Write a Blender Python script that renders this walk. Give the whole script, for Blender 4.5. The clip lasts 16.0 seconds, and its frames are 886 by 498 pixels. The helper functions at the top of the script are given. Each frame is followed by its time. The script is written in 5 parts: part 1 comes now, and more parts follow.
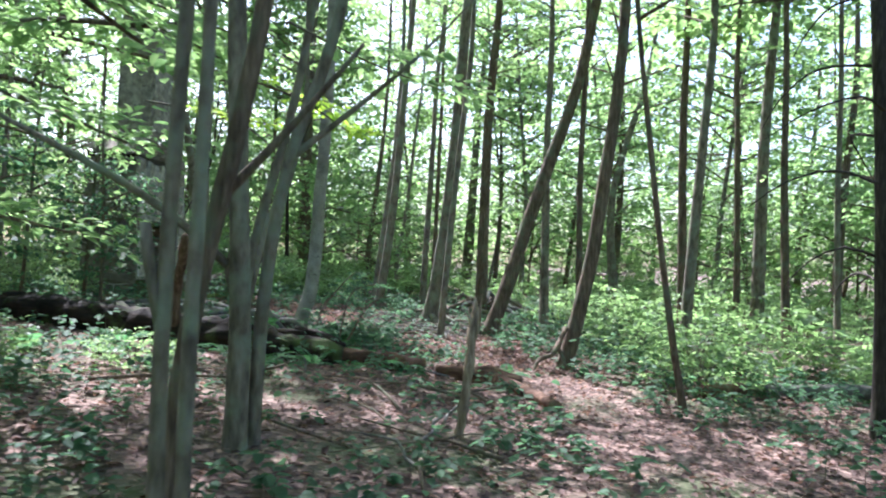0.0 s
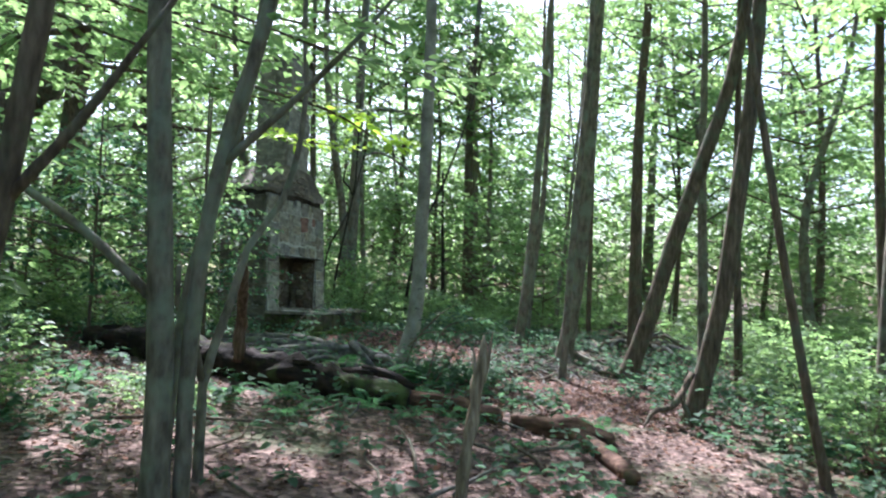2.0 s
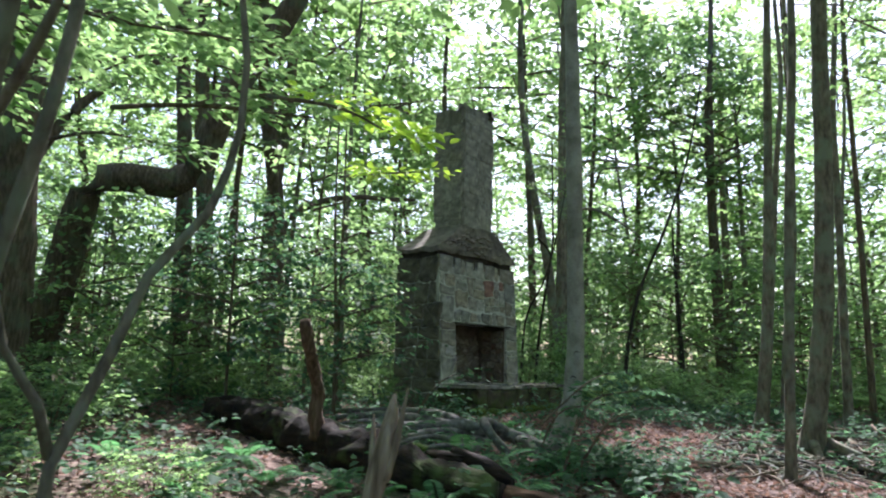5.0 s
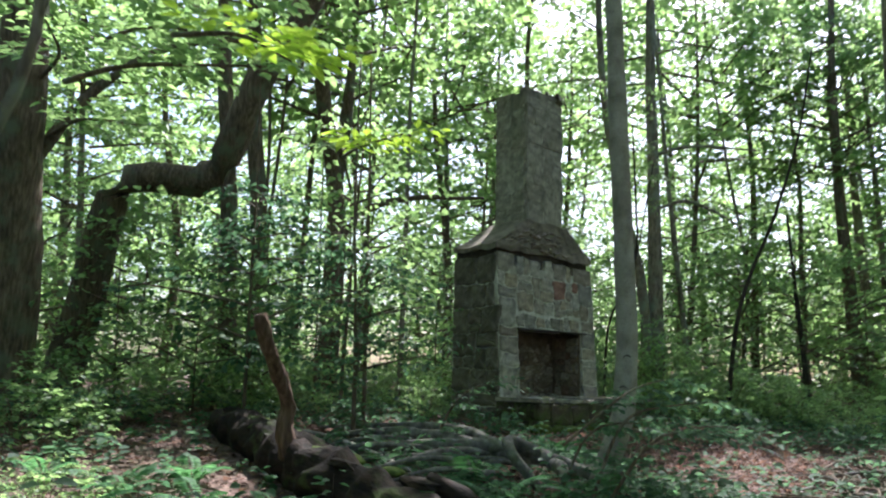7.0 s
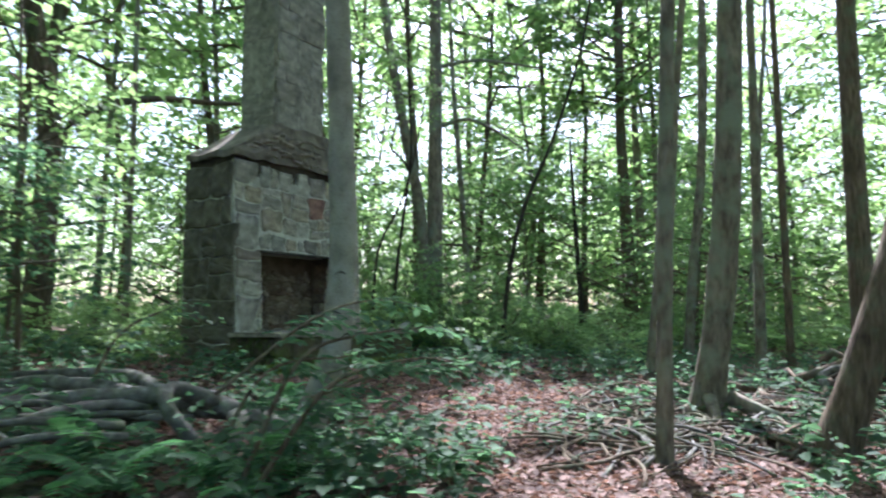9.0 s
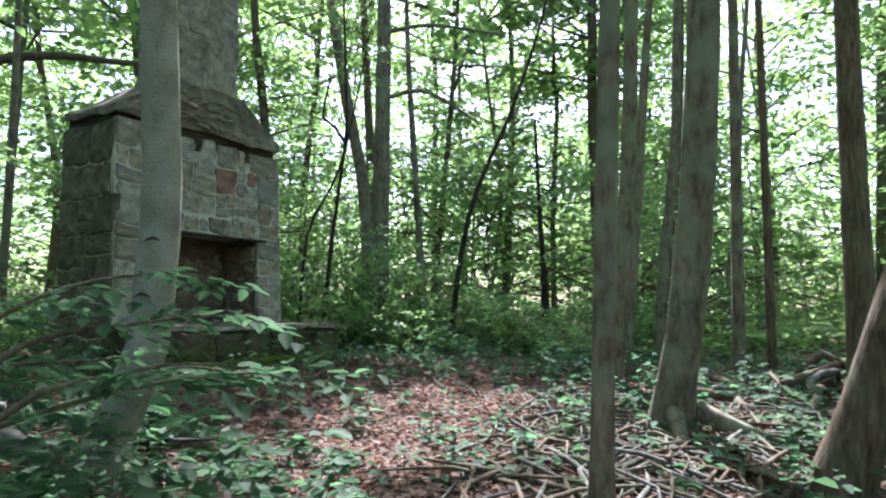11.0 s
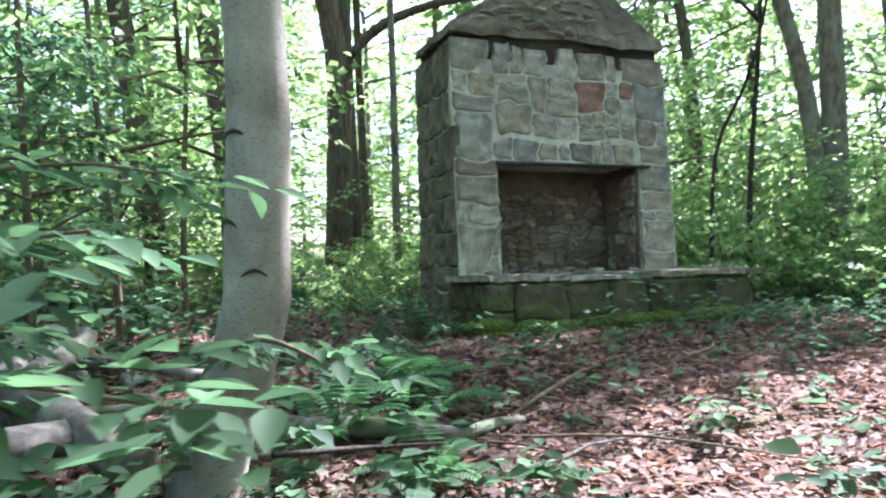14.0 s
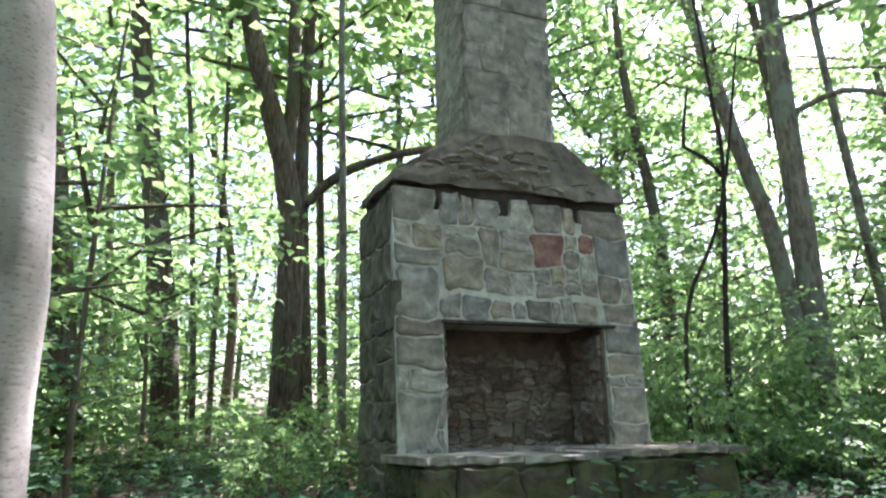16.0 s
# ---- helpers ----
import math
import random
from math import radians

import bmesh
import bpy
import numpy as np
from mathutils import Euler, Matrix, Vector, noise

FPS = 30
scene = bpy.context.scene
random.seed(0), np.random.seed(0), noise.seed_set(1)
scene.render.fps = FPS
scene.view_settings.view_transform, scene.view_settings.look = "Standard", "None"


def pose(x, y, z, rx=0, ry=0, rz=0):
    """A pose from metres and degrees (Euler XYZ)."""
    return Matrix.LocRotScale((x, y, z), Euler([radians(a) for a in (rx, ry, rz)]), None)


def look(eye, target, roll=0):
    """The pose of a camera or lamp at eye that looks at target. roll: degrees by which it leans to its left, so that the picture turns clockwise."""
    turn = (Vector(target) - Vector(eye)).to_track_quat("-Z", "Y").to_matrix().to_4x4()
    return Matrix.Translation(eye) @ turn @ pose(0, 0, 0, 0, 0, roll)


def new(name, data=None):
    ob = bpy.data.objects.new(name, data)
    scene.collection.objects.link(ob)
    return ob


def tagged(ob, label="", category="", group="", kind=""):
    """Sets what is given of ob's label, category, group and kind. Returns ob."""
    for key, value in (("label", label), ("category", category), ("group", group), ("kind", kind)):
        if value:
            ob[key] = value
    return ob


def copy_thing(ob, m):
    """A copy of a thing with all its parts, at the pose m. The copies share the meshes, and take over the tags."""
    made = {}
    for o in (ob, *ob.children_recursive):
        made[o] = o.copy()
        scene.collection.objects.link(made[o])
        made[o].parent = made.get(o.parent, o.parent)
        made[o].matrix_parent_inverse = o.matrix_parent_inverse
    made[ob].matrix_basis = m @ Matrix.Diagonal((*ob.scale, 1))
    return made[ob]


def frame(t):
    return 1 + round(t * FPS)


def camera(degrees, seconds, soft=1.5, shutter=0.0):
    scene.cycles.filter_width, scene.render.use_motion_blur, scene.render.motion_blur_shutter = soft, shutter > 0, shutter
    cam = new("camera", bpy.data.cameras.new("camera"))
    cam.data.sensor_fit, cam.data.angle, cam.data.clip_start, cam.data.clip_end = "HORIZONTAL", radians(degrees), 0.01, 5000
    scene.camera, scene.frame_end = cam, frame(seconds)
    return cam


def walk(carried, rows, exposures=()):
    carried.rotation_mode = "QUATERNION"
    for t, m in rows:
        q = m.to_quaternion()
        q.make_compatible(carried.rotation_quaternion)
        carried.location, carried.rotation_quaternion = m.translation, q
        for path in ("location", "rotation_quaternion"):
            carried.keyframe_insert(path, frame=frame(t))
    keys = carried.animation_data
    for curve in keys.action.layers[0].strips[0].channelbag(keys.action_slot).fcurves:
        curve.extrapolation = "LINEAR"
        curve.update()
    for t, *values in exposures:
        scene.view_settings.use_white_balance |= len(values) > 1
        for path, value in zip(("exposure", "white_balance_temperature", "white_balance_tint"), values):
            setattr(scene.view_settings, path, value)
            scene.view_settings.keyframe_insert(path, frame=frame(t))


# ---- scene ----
cam = camera(63.9, 16.0, soft=2.1, shutter=0.4)
PATH = [
    (0, (-15.000, -6.500, 1.212), (-12.800, -6.493, 1.255), 2.6),
    (0.5, (-14.726, -6.888, 1.217), (-12.527, -6.842, 1.247), 2.5),
    (1, (-14.334, -7.206, 1.179), (-12.140, -7.077, 1.242), 2.7),
    (1.5, (-13.970, -7.615, 1.209), (-11.817, -7.169, 1.293), 3.1),
    (2, (-13.539, -7.908, 1.228), (-11.432, -7.285, 1.353), 2.3),
    (2.5, (-13.126, -8.206, 1.187), (-11.086, -7.415, 1.413), 4.1),
    (3, (-12.678, -8.395, 1.140), (-10.699, -7.468, 1.397), 4.0),
    (3.5, (-12.244, -8.522, 1.144), (-10.261, -7.596, 1.362), -0.8),
    (4, (-11.738, -8.669, 1.127), (-9.876, -7.521, 1.362), 0.4),
    (6.5, (-9.369, -8.716, 0.964), (-7.828, -7.201, 1.374), 1.1),
    (7, (-8.869, -8.624, 0.971), (-7.439, -6.997, 1.356), 1.5),
    (7.5, (-8.308, -8.516, 0.907), (-6.899, -6.851, 1.188), 1.0),
    (8, (-7.720, -8.419, 0.887), (-6.156, -6.906, 1.203), -0.4),
    (8.5, (-7.191, -8.297, 0.877), (-5.502, -6.907, 1.115), -0.2),
    (9, (-6.742, -8.141, 0.873), (-4.920, -6.925, 1.078), 0.0),
    (9.5, (-6.225, -8.062, 0.895), (-4.326, -6.964, 1.066), 0.3),
    (12, (-4.128, -7.557, 0.771), (-2.465, -6.144, 1.047), 1.4),
    (12.5, (-3.676, -7.395, 0.775), (-2.414, -5.620, 1.084), 1.3),
    (13, (-3.312, -7.258, 0.757), (-2.347, -5.302, 1.049), 1.0),
    (13.5, (-2.956, -7.085, 0.723), (-2.070, -5.075, 0.854), -0.3),
    (14, (-2.597, -6.870, 0.716), (-1.832, -4.808, 0.775), -1.5),
    (14.5, (-2.318, -6.672, 0.712), (-1.663, -4.572, 0.721), -2.0),
    (15, (-2.092, -6.381, 0.762), (-1.323, -4.324, 0.888), -2.2),
    (15.5, (-1.980, -6.227, 0.846), (-1.177, -4.212, 1.209), -2.0),
    (16, (-1.942, -6.216, 0.903), (-1.131, -4.238, 1.422), -1.3),
]
walk(cam, [(t, look(eye, target, roll)) for t, eye, target, roll in PATH],
     exposures=((0, 2.0, 5420, 21), (3.5, 1.55, 5470, 21), (7, 1.5, 5770, 17), (8.2, 1.65, 5620, 16), (9, 1.95, 5420, 21), (12, 2.0, 5620, 18), (13.5, 2.4, 5520, 23), (14, 2.75, 5490, 25), (14.5, 2.95, 5470, 27), (15, 3.1, 5520, 30), (15.5, 2.85, 5570, 29), (16, 2.55, 5620, 31)))

# ---- world, sun, exposure ----
SUN_AZ, SUN_EL = radians(62), radians(52)      # azimuth from +y towards +x
world = bpy.data.worlds.new("world")
scene.world = world
world.use_nodes = True
wn = world.node_tree.nodes
sky = wn.new("ShaderNodeTexSky")
sky.sky_type, sky.sun_disc = "NISHITA", False
sky.sun_elevation, sky.sun_rotation = SUN_EL, SUN_AZ
sky.dust_density, sky.air_density = 3.0, 1.2
wn["Background"].inputs["Strength"].default_value = 0.11
world.node_tree.links.new(sky.outputs["Color"], wn["Background"].inputs["Color"])

sun_way = Vector((math.sin(SUN_AZ) * math.cos(SUN_EL), math.cos(SUN_AZ) * math.cos(SUN_EL), math.sin(SUN_EL)))
sun_data = bpy.data.lights.new("sun", "SUN")
sun_data.energy, sun_data.angle, sun_data.color = 5.0, radians(0.6), (1.0, 0.95, 0.86)
sun = new("sun", sun_data)
sun.matrix_world = look(sun_way * 60, (0, 0, 0))

# ---- materials ----


def material(name, rough=0.8):
    m = bpy.data.materials.new(name)
    m.use_nodes = True
    n, l = m.node_tree.nodes, m.node_tree.links
    b = n["Principled BSDF"]
    b.inputs["Roughness"].default_value = rough
    b.inputs["Specular IOR Level"].default_value = 0.25
    return m, n, l, b


def ramp(n, l, source, stops):
    r = n.new("ShaderNodeValToRGB")
    els = r.color_ramp.elements
    while len(els) < len(stops):
        els.new(0.5)
    for e, (p, col) in zip(els, stops):
        e.position, e.color = p, (*col, 1)
    l.new(source, r.inputs["Fac"])
    return r.outputs["Color"]


def noise_node(n, l, scale, detail=4.0, stretch=(1, 1, 1), coord="Object", rough=0.55):
    tc = n.new("ShaderNodeTexCoord")
    mp = n.new("ShaderNodeMapping")
    mp.inputs["Scale"].default_value = stretch
    l.new(tc.outputs[coord], mp.inputs["Vector"])
    t = n.new("ShaderNodeTexNoise")
    t.inputs["Scale"].default_value, t.inputs["Detail"].default_value = scale, detail
    t.inputs["Roughness"].default_value = rough
    l.new(mp.outputs["Vector"], t.inputs["Vector"])
    return t.outputs["Fac"]


def blend(n, l, fac, a, b, how="MIX"):
    x = n.new("ShaderNodeMix")
    x.data_type, x.blend_type = "RGBA", how
    for s, v in ((0, fac), (6, a), (7, b)):
        if isinstance(v, (int, float)):
            x.inputs[s].default_value = v
        elif isinstance(v, tuple):
            x.inputs[s].default_value = (*v, 1)
        else:
            l.new(v, x.inputs[s])
    return x.outputs[2]


def bump(n, l, b, height, strength, distance):
    bp = n.new("ShaderNodeBump")
    bp.inputs["Strength"].default_value, bp.inputs["Distance"].default_value = strength, distance
    l.new(height, bp.inputs["Height"])
    l.new(bp.outputs["Normal"], b.inputs["Normal"])


def bark(name, dark, mid, light, stretch, scale, moss=0.0, depth=0.01, lichen=None):
    m, n, l, b = material(name, 0.9)
    fine = noise_node(n, l, scale, 6, stretch)
    broad = noise_node(n, l, 2.2, 3, (1, 1, 0.6))
    col = ramp(n, l, fine, ((0.3, dark), (0.5, mid), (0.72, light)))
    shade = ramp(n, l, broad, ((0.3, (0.62, 0.62, 0.6)), (0.7, (1.15, 1.13, 1.08))))
    col = blend(n, l, 1.0, col, shade, "MULTIPLY")
    if moss:
        spot = noise_node(n, l, 3.0, 5)
        mask = ramp(n, l, spot, ((0.55 - 0.2 * moss, (0, 0, 0)), (0.72 - 0.2 * moss, (1, 1, 1))))
        col = blend(n, l, mask, col, lichen or (0.07, 0.11, 0.03))
    l.new(col, b.inputs["Base Color"])
    bump(n, l, b, fine, 0.9, depth)
    return m


BARK = bark("bark_brown", (0.06, 0.042, 0.031), (0.135, 0.098, 0.07), (0.235, 0.178, 0.13), (1, 1, 0.18), 26, 0.25, 0.015, (0.12, 0.13, 0.085))
BARK_GREY = bark("bark_grey", (0.085, 0.07, 0.055), (0.18, 0.152, 0.118), (0.29, 0.255, 0.205), (1, 1, 0.35), 16, 0.35, 0.008, (0.2, 0.22, 0.16))


def make_beech():
    m, n, l, b = material("beech_bark", 0.85)
    band = noise_node(n, l, 7, 6, (1, 1, 5.5))
    blot = noise_node(n, l, 5, 5, (1, 1, 0.8))
    pores = noise_node(n, l, 60, 3, (1, 1, 2.5))
    col = ramp(n, l, blot, ((0.3, (0.17, 0.155, 0.13)), (0.5, (0.27, 0.25, 0.215)), (0.7, (0.37, 0.35, 0.31))))
    line = ramp(n, l, band, ((0.33, (0.84, 0.83, 0.81)), (0.43, (1, 1, 1)), (0.64, (1, 1, 1)), (0.74, (1.1, 1.1, 1.08))))
    dots = ramp(n, l, pores, ((0.34, (0.6, 0.6, 0.58)), (0.44, (1, 1, 1))))
    col = blend(n, l, 1.0, blend(n, l, 1.0, col, line, "MULTIPLY"), dots, "MULTIPLY")
    l.new(col, b.inputs["Base Color"])
    bump(n, l, b, band, 0.3, 0.01)
    return m


BEECH = make_beech()
BARK_DARK = bark("bark_dark", (0.02, 0.017, 0.014), (0.045, 0.036, 0.03), (0.09, 0.075, 0.06), (1, 1, 0.2), 30, 0.0, 0.012)
DEADWOOD = bark("dead_wood", (0.07, 0.064, 0.058), (0.14, 0.132, 0.122), (0.27, 0.26, 0.248), (1, 1, 1), 14, 0.15, 0.008, (0.12, 0.14, 0.08))
PALEWOOD = bark("bleached_wood", (0.22, 0.2, 0.17), (0.4, 0.37, 0.33), (0.58, 0.55, 0.5), (1, 1, 1), 18, 0.0, 0.006)
ROTTEN = bark("rotten_wood", (0.008, 0.006, 0.005), (0.02, 0.013, 0.009), (0.05, 0.03, 0.02), (1, 0.25, 1), 14, 0.1, 0.03, (0.06, 0.085, 0.022))
REDROT = bark("red_rotten_wood", (0.04, 0.02, 0.013), (0.11, 0.058, 0.037), (0.24, 0.145, 0.095), (1, 0.3, 1), 14, 0.1, 0.025, (0.1, 0.12, 0.05))
SNAGWOOD = bark("splintered_brown_wood", (0.13, 0.09, 0.062), (0.28, 0.21, 0.15), (0.44, 0.36, 0.27), (1, 1, 0.12), 30, 0.0, 0.012)
STUBWOOD = bark("weathered_red_brown_wood", (0.05, 0.028, 0.02), (0.12, 0.072, 0.05), (0.22, 0.145, 0.105), (1, 1, 0.15), 24, 0.0, 0.02)
SCAR = bark("bark_scar", (0.03, 0.027, 0.022), (0.07, 0.06, 0.05), (0.13, 0.12, 0.1), (1, 1, 1), 20, 0.0, 0.004)


def leaf_material(name, dark, light, glow, gloss=0.45):
    m, n, l, b = material(name, gloss)
    g = n.new("ShaderNodeNewGeometry")
    col = ramp(n, l, g.outputs["Random Per Island"], ((0.0, dark), (0.75, light), (1.0, tuple(min(1, c * 1.35) for c in light))))
    l.new(col, b.inputs["Base Color"])
    tr = n.new("ShaderNodeBsdfTranslucent")
    lit = blend(n, l, 1.0, col, glow, "MULTIPLY")
    l.new(lit, tr.inputs["Color"])
    mx = n.new("ShaderNodeMixShader")
    mx.inputs["Fac"].default_value = 0.5
    l.new(b.outputs["BSDF"], mx.inputs[1])
    l.new(tr.outputs["BSDF"], mx.inputs[2])
    l.new(mx.outputs["Shader"], n["Material Output"].inputs["Surface"])
    return m


LEAF = leaf_material("canopy_leaf", (0.054, 0.1, 0.037), (0.114, 0.174, 0.068), (4.0, 3.75, 3.3))
LEAF_LOW = leaf_material("ground_leaf", (0.034, 0.075, 0.04), (0.072, 0.135, 0.07), (2.0, 2.0, 1.8), 0.65)
LEAF_MID = leaf_material("understory_leaf", (0.052, 0.096, 0.042), (0.112, 0.175, 0.08), (4.2, 3.9, 3.0))
# brighter, yellower copy of the leaf with sunlight put into its colour
LEAF_BRIGHT = leaf_material("sun_tinted_leaf", (0.12, 0.19, 0.03), (0.2, 0.3, 0.045), (3.4, 3.2, 2.0))
FERN = leaf_material("fern_leaf", (0.045, 0.12, 0.05), (0.08, 0.18, 0.08), (2.0, 2.0, 1.6), 0.6)
LITTER = leaf_material("dead_leaf", (0.06, 0.037, 0.029), (0.34, 0.23, 0.195), (0.6, 0.5, 0.4), 0.7)


def make_ground_material():
    m, n, l, b = material("leaf_litter_ground", 0.95)
    tc = n.new("ShaderNodeTexCoord")
    v = n.new("ShaderNodeTexVoronoi")
    v.inputs["Scale"].default_value = 16
    l.new(tc.outputs["Object"], v.inputs["Vector"])
    sep = n.new("ShaderNodeSeparateColor")
    l.new(v.outputs["Color"], sep.inputs["Color"])
    leafy = ramp(n, l, sep.outputs[0], ((0.0, (0.06, 0.041, 0.033)), (0.5, (0.165, 0.112, 0.093)), (1.0, (0.31, 0.222, 0.19))))
    broad = noise_node(n, l, 0.9, 5)
    soil = ramp(n, l, broad, ((0.3, (0.5, 0.47, 0.45)), (0.7, (1.15, 1.1, 1.05))))
    col = blend(n, l, 1.0, leafy, soil, "MULTIPLY")
    patch = noise_node(n, l, 0.55, 6)
    mask = ramp(n, l, patch, ((0.5, (0, 0, 0)), (0.62, (0.75, 0.75, 0.75))))
    col = blend(n, l, mask, col, (0.06, 0.085, 0.035))
    l.new(col, b.inputs["Base Color"])
    bump(n, l, b, v.outputs["Distance"], 0.8, 0.03)
    return m


GROUND = make_ground_material()


def make_stone(name, tones, moss=0.0):
    m, n, l, b = material(name, 0.92)
    oi = n.new("ShaderNodeObjectInfo")
    base = ramp(n, l, oi.outputs["Random"], tuple((i / (len(tones) - 1), t) for i, t in enumerate(tones)))
    fine = noise_node(n, l, 7, 7)
    broad = noise_node(n, l, 1.6, 4, coord="Generated")
    grit = ramp(n, l, fine, ((0.25, (0.45, 0.44, 0.43)), (0.5, (0.98, 0.98, 0.97)), (0.75, (1.35, 1.33, 1.28))))
    col = blend(n, l, 1.0, base, grit, "MULTIPLY")
    stain = ramp(n, l, broad, ((0.35, (0.52, 0.51, 0.49)), (0.65, (1.15, 1.14, 1.1))))
    col = blend(n, l, 1.0, col, stain, "MULTIPLY")
    if moss:
        mk = ramp(n, l, noise_node(n, l, 3.5, 5), ((0.6 - moss * 0.3, (0, 0, 0)), (0.7, (1, 1, 1))))
        col = blend(n, l, mk, col, (0.075, 0.105, 0.025))
    l.new(col, b.inputs["Base Color"])
    bump(n, l, b, fine, 0.8, 0.02)
    return m


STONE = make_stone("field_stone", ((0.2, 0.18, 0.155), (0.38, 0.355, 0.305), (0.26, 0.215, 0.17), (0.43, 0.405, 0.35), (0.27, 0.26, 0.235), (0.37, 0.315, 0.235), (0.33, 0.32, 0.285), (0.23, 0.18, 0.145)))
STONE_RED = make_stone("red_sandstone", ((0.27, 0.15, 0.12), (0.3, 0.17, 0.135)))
# browner stone for the chimney's sides, their shade put into the tones
STONE_SIDE = make_stone("side_shade_stone", ((0.15, 0.13, 0.105), (0.22, 0.195, 0.16), (0.18, 0.155, 0.125)))
STONE_SHAFT = make_stone("lime_washed_stone", ((0.27, 0.245, 0.205), (0.33, 0.305, 0.26), (0.3, 0.275, 0.23), (0.25, 0.22, 0.18)))
STONE_CAP = make_stone("brown_rubble", ((0.15, 0.125, 0.1), (0.25, 0.215, 0.175), (0.2, 0.165, 0.13), (0.32, 0.26, 0.21)))
LINING = make_stone("smoked_mortar", ((0.15, 0.115, 0.09), (0.18, 0.14, 0.11)))
STONE_FIRE = make_stone("sooty_stone", ((0.12, 0.09, 0.072), (0.24, 0.19, 0.155), (0.15, 0.11, 0.085), (0.42, 0.37, 0.31), (0.18, 0.14, 0.11), (0.3, 0.25, 0.2), (0.2, 0.12, 0.09)))
# mossy stone whose base tones also carry the shade over the hearth
STONE_MOSSY_SHADED = make_stone("shaded_mossy_stone", ((0.07, 0.056, 0.042), (0.12, 0.095, 0.07), (0.095, 0.07, 0.052)), moss=0.62)


def make_mortar():
    m, n, l, b = material("mortar", 0.97)
    f = noise_node(n, l, 9, 6)
    w = noise_node(n, l, 1.3, 4)
    c = ramp(n, l, f, ((0.3, (0.36, 0.34, 0.295)), (0.7, (0.6, 0.57, 0.5))))
    s = ramp(n, l, w, ((0.35, (0.55, 0.55, 0.52)), (0.65, (1.05, 1.05, 1.0))))
    l.new(blend(n, l, 1.0, c, s, "MULTIPLY"), b.inputs["Base Color"])
    bump(n, l, b, f, 0.8, 0.02)
    return m


MORTAR = make_mortar()
# near-black masonry that paints the shadow under the shoulder cap
LEDGE_SHADE = make_stone("shadow_dark_masonry", ((0.06, 0.045, 0.038), (0.09, 0.068, 0.056)))
MOSS = bark("moss", (0.03, 0.05, 0.012), (0.075, 0.11, 0.02), (0.14, 0.19, 0.035), (1, 1, 1), 30, 0.0, 0.02)

# ---- geometry helpers ----
rng = np.random.default_rng(7)


def ground_height(x, y):
    u, v = math.tanh((x + 3) / 12), math.tanh((y + 4) / 9)
    z = GC[0] + GC[1] * u + GC[2] * v + GC[3] * u * v + GC[4] * u * u + GC[5] * v * v
    return z - 0.17 * math.exp(-((x + 0.2) ** 2 + (y + 4) ** 2) / 5)


GC = (-0.089, 0.044, 0.603, -0.240, -0.022, 0.131)


def mesh_of(name, verts, faces, mat, smooth=False):
    me = bpy.data.meshes.new(name)
    me.from_pydata([tuple(v) for v in verts], [], faces)
    me.materials.append(mat)
    if smooth:
        me.polygons.foreach_set("use_smooth", [True] * len(me.polygons))
    me.update()
    return me


def part_of(name, me, parent, m=None, label=""):
    ob = new(name, me)
    ob.parent = parent
    if m is not None:
        ob.matrix_basis = m
    return tagged(ob, label)


def thing(name, at, label, category, group="", kind=""):
    ob = new(name)
    ob.empty_display_size = 0.2
    ob.location = at
    return tagged(ob, label, category, group, kind)


def spline(points, step):
    """Catmull-Rom through the points, at about the given step."""
    p = [np.array(q, float) for q in points]
    p = [2 * p[0] - p[1]] + p + [2 * p[-1] - p[-2]]
    out = []
    for i in range(1, len(p) - 2):
        k = max(1, int(round(np.linalg.norm(p[i + 1][:3] - p[i][:3]) / step)))
        for j in range(k):
            t = j / k
            a, b, c, d = p[i - 1], p[i], p[i + 1], p[i + 2]
            out.append(0.5 * (2 * b + (c - a) * t + (2 * a - 5 * b + 4 * c - d) * t * t + (3 * b - a - 3 * c + d) * t ** 3))
    out.append(p[-2])
    return out


def tube(points, sides=8, step=0.4, rough=0.06, flare=0.0, flute=0, wave=3.0):
    """A lumpy tapered limb through points (x, y, z, radius). Returns vertices and faces."""
    pts = spline(points, step)
    verts, faces = [], []
    up = np.array((0.31, 0.17, 0.93))
    ph = rng.random() * 20
    for i, q in enumerate(pts):
        c, r = q[:3], max(0.002, q[3])
        a = pts[min(i + 1, len(pts) - 1)][:3] - pts[max(i - 1, 0)][:3]
        a = a / (np.linalg.norm(a) + 1e-9)
        ref = np.array((1.0, 0, 0)) if abs(a[2]) > 0.8 else np.array((0, 0, 1.0))
        s = np.cross(a, ref)
        s /= np.linalg.norm(s)
        t = np.cross(s, a)
        dist = np.linalg.norm(c - pts[0][:3])
        fl = flare * math.exp(-dist / 0.16)
        for k in range(sides):
            w = 2 * math.pi * k / sides
            d = s * math.cos(w) + t * math.sin(w)
            rr = r * (1 + rough * 1.6 * noise.noise(Vector(c * wave + d * 1.3 + ph)))
            rr *= 1 + fl * (1 + 0.6 * math.cos(w * flute + ph))
            verts.append(c + d * rr)
    for i in range(len(pts) - 1):
        for k in range(sides):
            a, b = i * sides + k, i * sides + (k + 1) % sides
            faces.append((a, b, b + sides, a + sides))
    faces.append(tuple(range(sides))[::-1])
    faces.append(tuple(range((len(pts) - 1) * sides, len(pts) * sides)))
    return verts, faces


def joined(pieces):
    verts, faces = [], []
    for v, f in pieces:
        o = len(verts)
        verts += list(v)
        faces += [tuple(i + o for i in q) for q in f]
    return verts, faces


